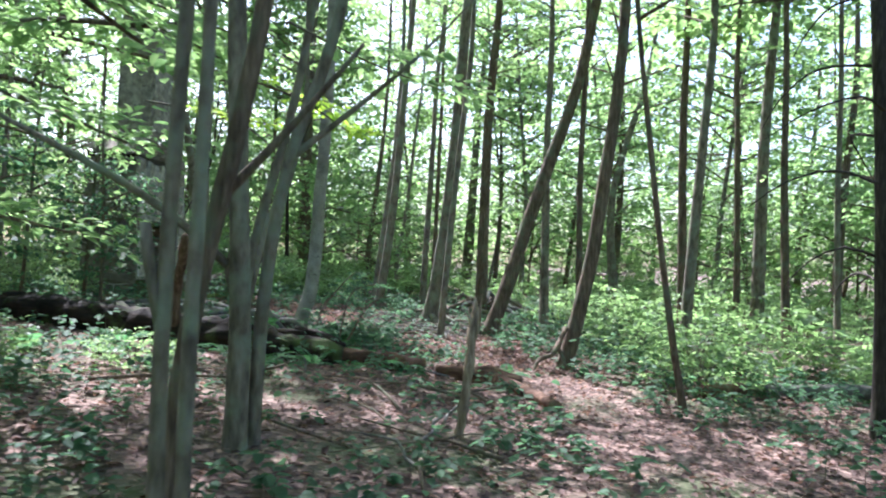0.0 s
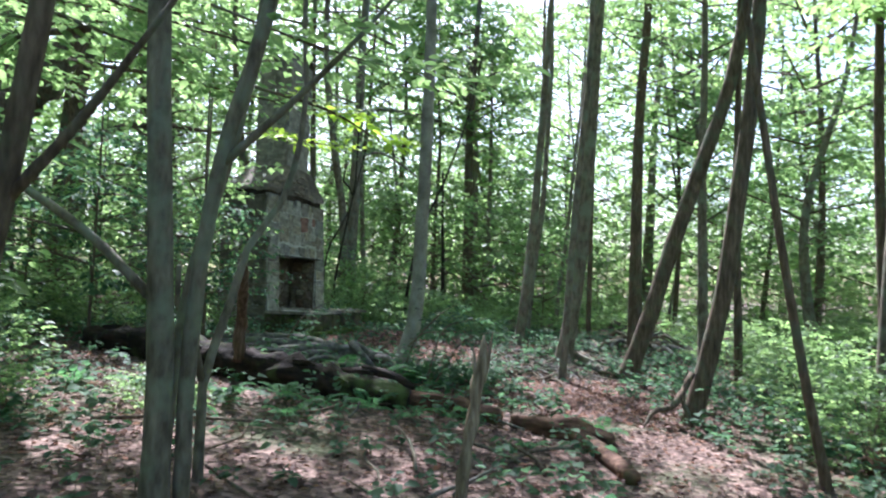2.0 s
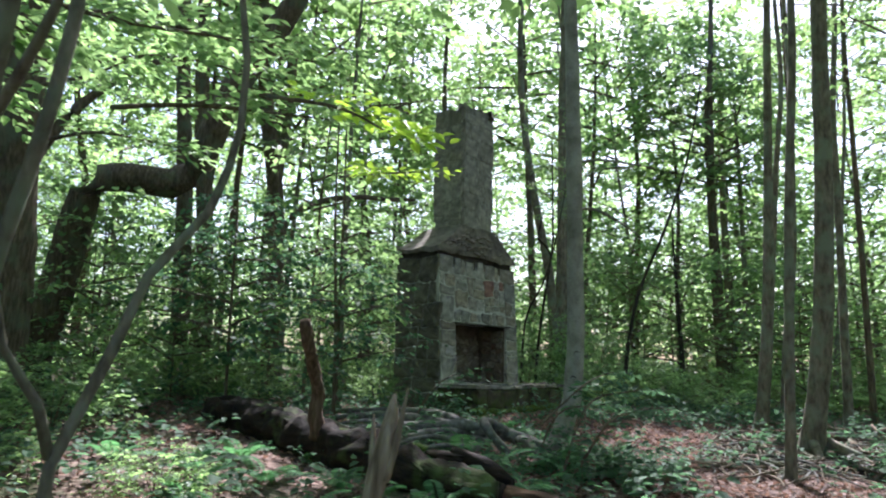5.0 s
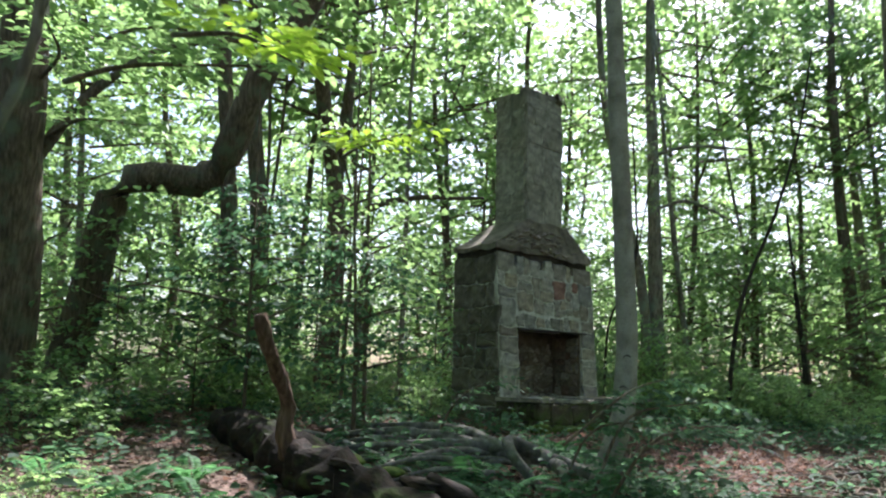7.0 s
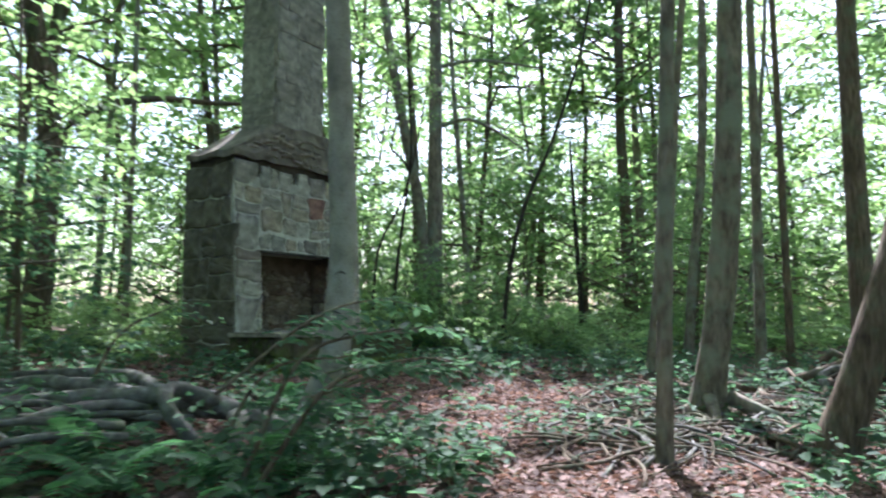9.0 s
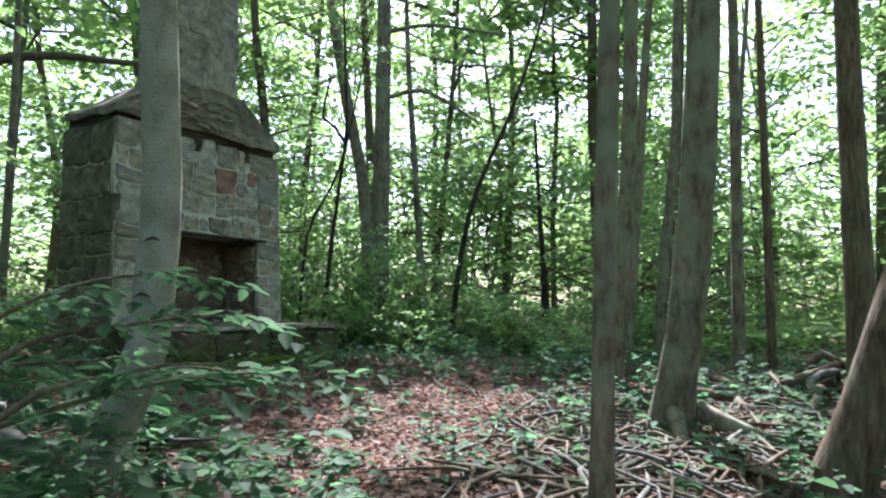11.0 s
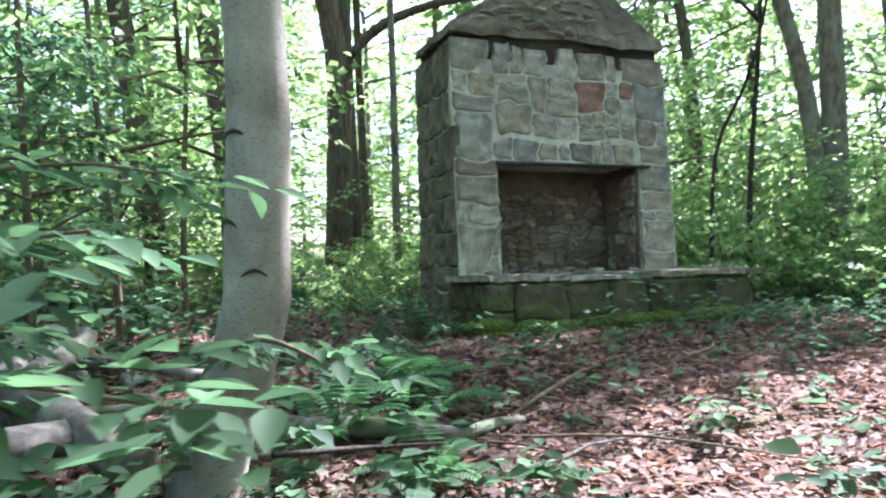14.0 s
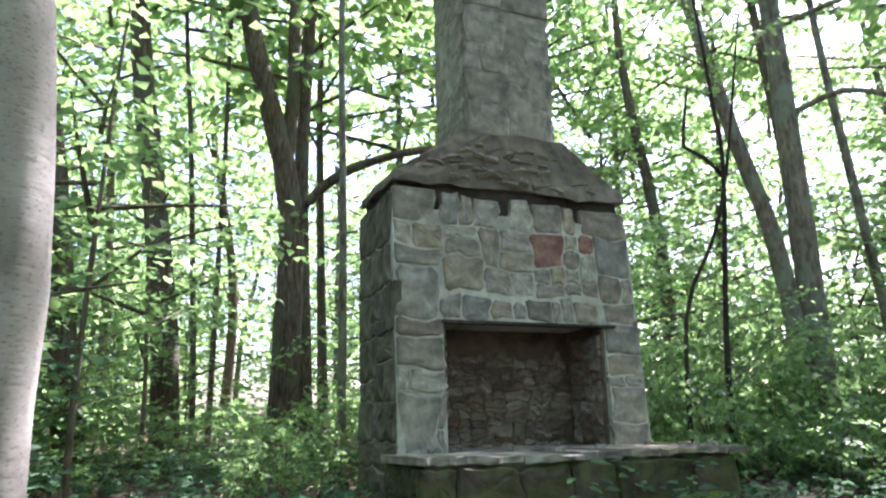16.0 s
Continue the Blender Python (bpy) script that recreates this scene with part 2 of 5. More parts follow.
def leaf_data(name, v, pattern, mat):
    n, k = v.shape[:2]
    f, c = pattern.shape
    loops = np.arange(n)[:, None, None] * k + pattern[None]
    me = bpy.data.meshes.new(name)
    me.vertices.add(n * k)
    me.vertices.foreach_set("co", v.reshape(-1))
    me.loops.add(n * f * c)
    me.loops.foreach_set("vertex_index", loops.reshape(-1).astype(np.int32))
    me.polygons.add(n * f)
    me.polygons.foreach_set("loop_start", np.arange(n * f, dtype=np.int32) * c)
    me.materials.append(mat)
    me.update(calc_edges=True)
    me.validate()
    return me


def leaf_mesh(name, pos, along, normal, length, width, mat, folded=True):
    """Many leaves in one mesh: each a pointed blade, folded along its rib."""
    pos, along, normal = np.asarray(pos, float), np.asarray(along, float), np.asarray(normal, float)
    n = len(pos)
    along = along / (np.linalg.norm(along, axis=1, keepdims=True) + 1e-9)
    side = np.cross(along, normal)
    side /= np.linalg.norm(side, axis=1, keepdims=True) + 1e-9
    nrm = np.cross(side, along)
    length = np.broadcast_to(length, (n,))[:, None]
    w = np.broadcast_to(width, (n,))[:, None]
    if not folded:
        v = np.empty((n, 4, 3))
        v[:, 0] = pos
        v[:, 1] = pos + along * length * 0.45 + side * w * 0.5 + nrm * w * 0.12
        v[:, 2] = pos + along * length - nrm * length * 0.12
        v[:, 3] = pos + along * length * 0.45 - side * w * 0.5 + nrm * w * 0.12
        return leaf_data(name, v, np.array([[0, 1, 2], [0, 2, 3]]), mat)
    if folded == "fine":
        v = np.empty((n, 10, 3))
        v[:, 0] = pos
        v[:, 5] = pos + along * length - nrm * length * 0.16
        for k, (f, q) in enumerate(((0.14, 0.3), (0.36, 0.5), (0.62, 0.44), (0.84, 0.2))):
            mid = pos + along * length * f - nrm * length * 0.14 * f * f + nrm * w * q * 0.3
            v[:, 1 + k] = mid + side * w * q
            v[:, 9 - k] = mid - side * w * q
        return leaf_data(name, v, np.array([[0, 1, 2, 3, 4, 5], [0, 5, 6, 7, 8, 9]]), mat)
    v = np.empty((n, 6, 3))
    v[:, 0] = pos
    v[:, 1] = pos + along * length * 0.3 + side * w * 0.5 + nrm * w * 0.16
    v[:, 2] = pos + along * length * 0.7 + side * w * 0.42 + nrm * w * 0.1 - nrm * length * 0.06
    v[:, 3] = pos + along * length - nrm * length * 0.14
    v[:, 4] = pos + along * length * 0.7 - side * w * 0.42 + nrm * w * 0.1 - nrm * length * 0.06
    v[:, 5] = pos + along * length * 0.3 - side * w * 0.5 + nrm * w * 0.16
    return leaf_data(name, v, np.array([[0, 1, 2, 3], [0, 3, 4, 5]]), mat)


def sprays(starts, ways, count, reach, droop=0.12, hang=1.0):
    """Flat sprays of leaves along twigs: position, way and normal of each leaf."""
    P, A, N = [], [], []
    for s, w in zip(starts, ways):
        s, w = np.array(s, float), np.array(w, float)
        w /= np.linalg.norm(w) + 1e-9
        side = np.cross(w, (0, 0, 1.0))
        side /= np.linalg.norm(side) + 1e-9
        up = np.cross(side, w) + hang * rng.normal(0, 0.28, 3)
        up /= np.linalg.norm(up)
        L = reach * rng.uniform(0.6, 1.25)
        k = np.arange(count)
        f = (k + rng.random(count)) / count
        sg = np.where(k % 2, 1.0, -1.0)
        spread = rng.uniform(0.0, 0.3, count) * L * (1.1 - f)
        p = s + w * (f * L)[:, None] + side * (sg * spread)[:, None]
        p[:, 2] -= droop * L * f * f
        p += rng.normal(0, 0.03 * L, (count, 3))
        a = w * 0.75 + side * (sg * rng.uniform(0.4, 1.1, count))[:, None] + rng.normal(0, 0.22, (count, 3))
        a[:, 2] -= hang * rng.uniform(0.05, 0.5, count)
        P.append(p)
        A.append(a)
        N.append(np.tile(up, (count, 1)) + hang * rng.normal(0, 0.3, (count, 3)))
    return np.concatenate(P), np.concatenate(A), np.concatenate(N)


def tree_kit(low, high, spread, limbs, per_limb, leaf, mat, wood, shape="tall", leaves=9):
    """Branches and leaves about an upright axis, for a trunk that stands there."""
    wood_bits, starts, ways = [], [], []
    for i in range(limbs):
        f = (i + rng.random()) / limbs
        z = low + (high - low) * f
        az = i * 2.4 + rng.normal(0, 0.4)
        if shape == "tall":
            L = spread * (1.0 - 0.55 * f) * rng.uniform(0.6, 1.15)
        else:
            L = spread * (0.45 + 0.9 * math.sin(math.pi * min(1, f + 0.15))) * rng.uniform(0.6, 1.1)
        rise = rng.uniform(0.05, 0.55)
        h = np.array((math.cos(az), math.sin(az), 0.0))
        q = np.array((-h[1], h[0], 0)) * rng.normal(0, 0.25) * L
        p0 = np.array((0, 0, z))
        p1 = p0 + h * L * 0.5 + q * 0.6 + np.array((0, 0, rise * L * 0.6))
        p2 = p0 + h * L + q + np.array((0, 0, rise * L))
        r = 0.012 + 0.011 * L
        wood_bits.append(tube([(*p0, r), (*p1, r * 0.6), (*p2, r * 0.15)], 4, max(0.5, L / 4), 0.05))
        for k in range(per_limb):
            t = rng.uniform(0.25, 1.0)
            c = p0 * (1 - t) ** 2 + 2 * t * (1 - t) * p1 + t * t * p2
            az2 = az + rng.normal(0, 0.9)
            w = np.array((math.cos(az2), math.sin(az2), rng.normal(0.0, 0.25)))
            c = c + rng.normal(0, 0.12 * L, 3)
            starts.append(c)
            ways.append(w)
    P, A, N = sprays(starts, ways, leaves, 0.75 if leaf < 0.14 else 1.0)
    ln = leaf * rng.uniform(0.7, 1.25, len(P))
    lm = leaf_mesh("crown", P, A, N, ln, ln * 0.7, mat, leaf < 0.125)
    wv, wf = joined(wood_bits)
    return mesh_of("branchwork", wv, wf, wood), lm


# ---- ground ----


def make_ground():
    k = 230
    u = np.linspace(-1, 1, k)
    xs = -4 + 24 * u + 380 * u ** 9
    ys = -4 + 20 * u + 380 * u ** 9
    verts = []
    for y in ys:
        for x in xs:
            z = ground_height(x, y)
            z += 0.035 * noise.noise(Vector((x * 1.3, y * 1.3, 0))) + 0.018 * noise.noise(Vector((x * 4, y * 4, 3)))
            far = max(0.0, math.hypot(x + 4, y + 4) - 25)
            z += 0.02 * far * noise.noise(Vector((x * 0.03, y * 0.03, 9)))
            verts.append((x, y, z))
    faces = [(j * k + i, j * k + i + 1, j * k + i + 1 + k, j * k + i + k) for j in range(k - 1) for i in range(k - 1)]
    ob = new("ground", mesh_of("ground", verts, faces, GROUND, True))
    tagged(ob, "brown leaf-littered forest floor with patches of green", "ground", kind="structure")


make_ground()

# ---- chimney ----
FACE_LEAN = 0.058
BODY_L, BODY_R, BODY_BACK = 0.14, 2.9, 1.28
OPEN_L, OPEN_R, OPEN_TOP, HEARTH_TOP, SHOULDER = 0.63, 2.46, 1.86, 0.64, 3.22


def face_y(z):
    return FACE_LEAN * (z - HEARTH_TOP)


def box(bm, x0, x1, y0, y1, z0, z1, lean0=0.0, lean1=0.0, jit=0.0):
    """A block whose front leans back with height."""
    v = []
    for z in (z0, z1):
        s = face_y(z)
        for x, y in ((x0, y0 + s * lean0), (x1, y0 + s * lean0), (x1, y1 + s * lean1), (x0, y1 + s * lean1)):
            v.append(bm.verts.new((x + rng.normal(0, jit), y + rng.normal(0, jit), z + rng.normal(0, jit))))
    for f in ((3, 2, 1, 0), (4, 5, 6, 7), (0, 1, 5, 4), (1, 2, 6, 5), (2, 3, 7, 6), (3, 0, 4, 7)):
        bm.faces.new([v[i] for i in f])
    return v


def part(name, bm, mat, parent, label="", smooth=False):
    me = bpy.data.meshes.new(name)
    bm.normal_update()
    bm.to_mesh(me)
    bm.free()
    me.materials.append(mat)
    if smooth:
        me.polygons.foreach_set("use_smooth", [True] * len(me.polygons))
    return part_of(name, me, parent, label=label)


def stone_variants(name, mat, count, bulge=0.28):
    """Unit stones, 1 x 1 in x and z, front towards -y, with a chamfered uneven face."""
    out = []
    for i in range(count):
        v, f = [], []
        ring = []
        for cx, cz in ((-0.5, -0.5), (0, -0.5), (0.5, -0.5), (0.5, 0), (0.5, 0.5), (0, 0.5), (-0.5, 0.5), (-0.5, 0)):
            ring.append((cx + rng.normal(0, 0.024), cz + rng.normal(0, 0.024)))
        for x, z in ring:
            v.append((x * 1.0, 1.0, z * 1.0))
        for x, z in ring:
            v.append((x, 0.25 + rng.normal(0, 0.08), z))
        for x, z in ring:
            s = 0.92 + rng.normal(0, 0.025)
            v.append((x * s, -0.1 + rng.normal(0, 0.16), z * s))
        v.append((rng.normal(0, 0.12), -bulge + rng.normal(0, 0.15), rng.normal(0, 0.12)))
        for a in (0, 8):
            for k in range(8):
                f.append((a + k, a + (k + 1) % 8, a + 8 + (k + 1) % 8, a + 8 + k))
        for k in range(8):
            f.append((16 + k, 16 + (k + 1) % 8, 24))
        me = mesh_of(name, v, f, mat)
        out.append(me)
    return out


def split(rects, size, rand):
    """Cut rectangles (u0, u1, v0, v1) at random until they are stone-sized."""
    out, todo = [], list(rects)
    while todo:
        u0, u1, v0, v1 = todo.pop()
        w, h = u1 - u0, v1 - v0
        lim = size * rand.uniform(0.75, 1.5)
        if w <= lim and h <= lim * 0.85:
            out.append((u0, u1, v0, v1))
        elif w / lim > h / (lim * 0.75):
            c = u0 + w * rand.uniform(0.36, 0.64)
            todo += [(u0, c, v0, v1), (c, u1, v0, v1)]
        else:
            c = v0 + h * rand.uniform(0.36, 0.64)
            todo += [(u0, u1, v0, c), (u0, u1, c, v1)]
    return out


def lay(parent, rects, origin, uvec, nvec, lean, variants, depth, gap, rand, proud=0.012):
    """Stones on a wall: u along uvec, v up; nvec points out of the wall."""
    uvec, nvec = Vector(uvec), Vector(nvec)
    for u0, u1, v0, v1 in rects:
        uc, vc = (u0 + u1) / 2, (v0 + v1) / 2
        c = Vector(origin) + uvec * uc + Vector((0, 0, vc)) + lean * (vc - HEARTH_TOP) + nvec * (proud + rand.uniform(-0.008, 0.012))
        up = (Vector((0, 0, 1)) + lean).normalized()
        m = Matrix.Identity(4)
        ax, ay = uvec, -nvec
        for i in range(3):
            m[i][0], m[i][1], m[i][2], m[i][3] = ax[i], ay[i], up[i], c[i]
        tilt = Matrix.Rotation(rand.gauss(0, 0.02), 4, "Y")
        m = m @ tilt @ Matrix.Diagonal((u1 - u0 - gap * rand.uniform(0.6, 1.5), depth, v1 - v0 - gap * rand.uniform(0.6, 1.5), 1))
        part_of("stone", rand.choice(variants), parent(uc, vc) if callable(parent) else parent, m)


def rubble(parent, rects, origin, uvec, nvec, lean, mat, depth, gap, rand, proud=0.0, wave=0.05, seed=0.0, bounds=None, bulge=0.012, label=""):
    """Fitted field stones: neighbouring cells share the same wavy joints."""
    uvec, nvec = Vector(uvec), Vector(nvec)
    up = (Vector((0, 0, 1)) + lean).normalized()
    rot = Matrix.Identity(4)
    for i in range(3):
        rot[i][0], rot[i][1], rot[i][2] = uvec[i], -nvec[i], up[i]

    def bend(u, v):
        a = u + wave * (noise.noise(Vector((u * 3.1, v * 3.1, seed))) + 0.7 * noise.noise(Vector((u * 8, v * 8, seed + 9))))
        b = v + wave * (noise.noise(Vector((u * 3.1, v * 3.1, seed + 4))) + 0.7 * noise.noise(Vector((u * 8, v * 8, seed + 13))))
        if bounds:
            a, b = max(bounds[0], min(bounds[1], a)), max(bounds[2], min(bounds[3], b))
        return a, b

    for u0, u1, v0, v1 in rects:
        w, h = u1 - u0, v1 - v0
        cu = min(0.2, 0.02 / w + 0.02) * rand.uniform(0.4, 1.8)
        cv = min(0.2, 0.02 / h + 0.02) * rand.uniform(0.4, 1.8)
        ring = [(cu, 0), (0.37, 0), (0.67, 0), (1 - cu, 0), (1, cv), (1, 0.37), (1, 0.66), (1, 1 - cv), (1 - cu, 1), (0.64, 1), (0.34, 1), (cu, 1), (0, 1 - cv), (0, 0.62), (0, 0.33), (0, cv)]
        ring = [bend(u0 + a * w, v0 + b * h) for a, b in ring]
        uc, vc = sum(a for a, b in ring) / 16, sum(b for a, b in ring) / 16
        g = gap * rand.uniform(0.5, 1.3)
        ring = [(a - uc, b - vc) for a, b in ring]
        ring = [(a - math.copysign(min(g, abs(a) * 0.3), a), b - math.copysign(min(g, abs(b) * 0.3), b)) for a, b in ring]
        n = len(ring)
        v = [(a, depth, b) for a, b in ring]
        v += [(a, 0.004, b) for a, b in ring]
        e = min(0.02, 0.12 * min(w, h))
        sl, sm = rand.gauss(0, 0.012), rand.gauss(0, 0.012)
        for a, b in ring:
            q = math.hypot(a, b)
            v.append((a * (1 - e / q), -bulge * rand.uniform(0.5, 1.3) + sl * a + sm * b, b * (1 - e / q)))
        for a, b in ring:
            v.append((a * 0.5, -bulge * rand.uniform(0.9, 1.9) + sl * a + sm * b, b * 0.5))
        v.append((0, -bulge * rand.uniform(0.9, 1.8), 0))
        f = []
        for k in range(3):
            for i in range(n):
                f.append((k * n + i, k * n + (i + 1) % n, (k + 1) * n + (i + 1) % n, (k + 1) * n + i))
        f += [(3 * n + i, 3 * n + (i + 1) % n, 4 * n) for i in range(n)]
        c = Vector(origin) + uvec * uc + Vector((0, 0, vc)) + lean * (vc - HEARTH_TOP) + nvec * (proud + rand.uniform(-0.006, 0.008))
        part_of("stone", mesh_of("stone", v, f, mat), parent(uc, vc) if callable(parent) else parent, Matrix.Translation(c) @ rot)


def build_chimney():
    rand = random.Random(11)
    top = thing("stone_chimney", (0, 0, 0), "freestanding grey fieldstone chimney with open fireplace in the woods", "chimney")
    def block(name, *size):
        bm = bmesh.new()
        box(bm, *size)
        return part(name, bm, MORTAR, top)

    # piers, back and breast butted end to end
    pier_l = block("pier", BODY_L, OPEN_L, 0.03, BODY_BACK, -0.2, OPEN_TOP, 1, 0)
    pier_r = block("pier", OPEN_R, BODY_R, 0.03, BODY_BACK, -0.2, OPEN_TOP, 1, 0)
    block("back_wall", OPEN_L + 0.002, OPEN_R - 0.002, 0.86, BODY_BACK, -0.2, OPEN_TOP, 0, 0)
    breast = block("breast", BODY_L, BODY_R, 0.03, BODY_BACK, OPEN_TOP, 2.98, 1, 0)
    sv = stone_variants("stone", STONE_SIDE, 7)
    lean = Vector((0, FACE_LEAN, 0))
    red, red_b = (1.67, 2.08, 2.46, 2.83), (2.25, 2.46, 2.6, 2.83)
    L, R = BODY_L + 0.002, BODY_R - 0.002
    rects = [(L, L + 0.42, HEARTH_TOP - 0.1, HEARTH_TOP + 0.52), (L + 0.14, OPEN_L, HEARTH_TOP + 0.54, 1.4), (L, L + 0.14, HEARTH_TOP + 0.54, 1.4), (L, OPEN_L, 1.4, OPEN_TOP), (L + 0.42, OPEN_L, HEARTH_TOP - 0.1, HEARTH_TOP + 0.52)]
    rects += [(OPEN_R, R, HEARTH_TOP - 0.1, HEARTH_TOP + 0.55), (OPEN_R, R, HEARTH_TOP + 0.55, OPEN_TOP)]
    # lintel course, then the breast around the red stone
    x = OPEN_L - 0.02
    while x < OPEN_R - 0.1:
        w = rand.uniform(0.13, 0.34)
        rects.append((x, min(x + w, OPEN_R), OPEN_TOP, OPEN_TOP + rand.uniform(0.2, 0.26)))
        x += w
    rects += [(L, OPEN_L - 0.02, OPEN_TOP, 2.38), (OPEN_R, R, OPEN_TOP, 2.4)]
    rects = split(rects[:1], 0.6, rand) + split(rects[1:7], 0.42, rand) + rects[7:-2] + split(rects[-2:], 0.45, rand)
    upper = [(L, 0.66, 2.38, 2.83), (0.66, red[0], 2.13, 2.83), (red[0], red[1], 2.13, red[2]), (red[1], red_b[0], 2.13, 2.83), (red_b[0], OPEN_R, 2.13, red_b[2]), (OPEN_R, R, 2.4, 2.83)]
    # the top course, parted by open joints
    rects += [(L, 0.58, 2.83, 3.21), (0.64, 0.86, 2.83, 3.18), (0.86, 1.02, 2.83, 3.15), (1.02, 1.3, 2.83, 3.14), (1.42, 1.7, 2.83, 3.19), (1.7, 2.08, 2.83, 3.16), (2.08, 2.24, 2.83, 3.15), (2.31, R, 2.83, 3.14)]
    rects += split(upper, 0.46, rand)
    def home(u, v):
        return breast if v > OPEN_TOP else pier_l if u < 1.5 else pier_r

    rubble(home, rects, (0, 0.03, 0), (1, 0, 0), (0, -1, 0), lean, STONE, 0.06, 0.006, rand, 0.003, 0.055, 1.0, (L, R, 0.5, 3.2), 0.008)
    rubble(breast, [red, red_b], (0, 0.03, 0), (1, 0, 0), (0, -1, 0), lean, STONE_RED, 0.06, 0.006, rand, 0.003, 0.055, 1.0, None, 0.008)
    # side walls, in the stone coloured darker for shade
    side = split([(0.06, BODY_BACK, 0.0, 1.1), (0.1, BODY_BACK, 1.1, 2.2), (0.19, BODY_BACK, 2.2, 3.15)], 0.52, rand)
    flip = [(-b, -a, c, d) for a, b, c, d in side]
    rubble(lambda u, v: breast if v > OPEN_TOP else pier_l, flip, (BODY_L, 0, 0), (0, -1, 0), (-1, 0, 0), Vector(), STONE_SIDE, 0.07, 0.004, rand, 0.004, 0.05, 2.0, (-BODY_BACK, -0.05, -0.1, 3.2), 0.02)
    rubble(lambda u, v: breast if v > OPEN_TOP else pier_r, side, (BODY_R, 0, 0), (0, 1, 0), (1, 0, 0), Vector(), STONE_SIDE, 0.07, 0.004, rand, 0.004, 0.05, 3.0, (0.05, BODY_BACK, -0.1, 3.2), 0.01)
    # firebox: sooty rubble back and cheeks, iron lintel
    def lining(name, *size):
        bm = bmesh.new()
        box(bm, *size)
        return part(name, bm, LINING, top, "soot-blackened rubble lining")

    firebox = lining("fireback", OPEN_L + 0.004, OPEN_R - 0.004, 0.8, 0.858, HEARTH_TOP - 0.02, OPEN_TOP - 0.004)
    lining("cheek", OPEN_L + 0.002, OPEN_L + 0.03, 0.12, 0.798, HEARTH_TOP - 0.02, OPEN_TOP - 0.004)
    lining("cheek", OPEN_R - 0.03, OPEN_R - 0.002, 0.12, 0.798, HEARTH_TOP - 0.02, OPEN_TOP - 0.004)
    back = [(a, b, c / 2, d / 2) for a, b, c, d in split([(OPEN_L + 0.04, OPEN_R - 0.04, HEARTH_TOP * 2, OPEN_TOP * 2 - 0.5)], 0.23, rand)]
    rubble(firebox, back, (0, 0.8, 0), (1, 0, 0), (0, -1, 0), Vector(), STONE_FIRE, 0.07, 0.002, rand, 0.004, 0.09, 4.0, None, 0.012)
    cheek = split([(0.15, 0.72, HEARTH_TOP, OPEN_TOP - 0.1)], 0.26, rand)
    rubble(firebox, [(-b, -a, c, d) for a, b, c, d in cheek], (OPEN_R - 0.03, 0, 0), (0, -1, 0), (-1, 0, 0), Vector(), STONE_FIRE, 0.05, 0.004, rand, 0.006, 0.05, 5.0, (-0.78, -0.13, 0.6, OPEN_TOP - 0.02), 0.02)
    rubble(firebox, cheek, (OPEN_L + 0.03, 0, 0), (0, 1, 0), (1, 0, 0), Vector(), STONE_FIRE, 0.05, 0.004, rand, 0.006, 0.05, 6.0, (0.13, 0.78, 0.6, OPEN_TOP - 0.02), 0.02)
    bm = bmesh.new()
    box(bm, OPEN_L - 0.02, OPEN_R + 0.12, -0.02, 0.09, OPEN_TOP - 0.035, OPEN_TOP - 0.005, 1, 1, 0.004)
    part("lintel_bar", bm, BARK_DARK, top, "rusted iron lintel bar")
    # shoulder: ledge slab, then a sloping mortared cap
    # the ledge's dark colour stands in for the cap's overhang shadow
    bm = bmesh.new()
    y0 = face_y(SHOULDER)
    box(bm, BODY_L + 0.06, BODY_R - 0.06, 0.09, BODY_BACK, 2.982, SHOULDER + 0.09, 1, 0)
    part("ledge", bm, LEDGE_SHADE, top, "recessed ledge under the cap, coloured dark as its shadow")
    bm = bmesh.new()
    n = 14
    prof = ((0.0, SHOULDER + 0.06), (0.0, SHOULDER + 0.15), (0.35, SHOULDER + 0.32), (0.75, SHOULDER + 0.55), (1.0, SHOULDER + 0.7))
    low = (BODY_L - 0.0, BODY_R + 0.01, y0 + 0.02, BODY_BACK + 0.03)
    hig = (0.95, 2.16, 0.2, 1.1)
    rings = []
    for f, z in prof:
        a = [low[i] * (1 - f) + hig[i] * f for i in range(4)]
        ring = []
        for s in range(4 * n):
            e, t = divmod(s, n)
            t /= n
            x, y = ((a[0] + (a[1] - a[0]) * t, a[2]), (a[1], a[2] + (a[3] - a[2]) * t), (a[1] - (a[1] - a[0]) * t, a[3]), (a[0], a[3] - (a[3] - a[2]) * t))[e]
            k = noise.noise(Vector((x * 4, y * 4, z * 5)))
            sag = -0.06 * max(0, 1 - f * 2) * abs(noise.noise(Vector((x * 1.5, y * 1.5, 2))))
            ring.append(bm.verts.new((x + k * 0.05, y + k * 0.05, z + k * 0.06 + sag)))
        rings.append(ring)
    for p, q in zip(rings, rings[1:]):
        for i in range(4 * n):
            bm.faces.new((p[i], p[(i + 1) % (4 * n)], q[(i + 1) % (4 * n)], q[i]))
    bm.faces.new(rings[-1])
    bm.faces.new(rings[0][::-1])
    cap = part("shoulder_cap", bm, STONE_CAP, top, "sloping rubble shoulder cap")
    cv = stone_variants("stone", STONE_CAP, 7)
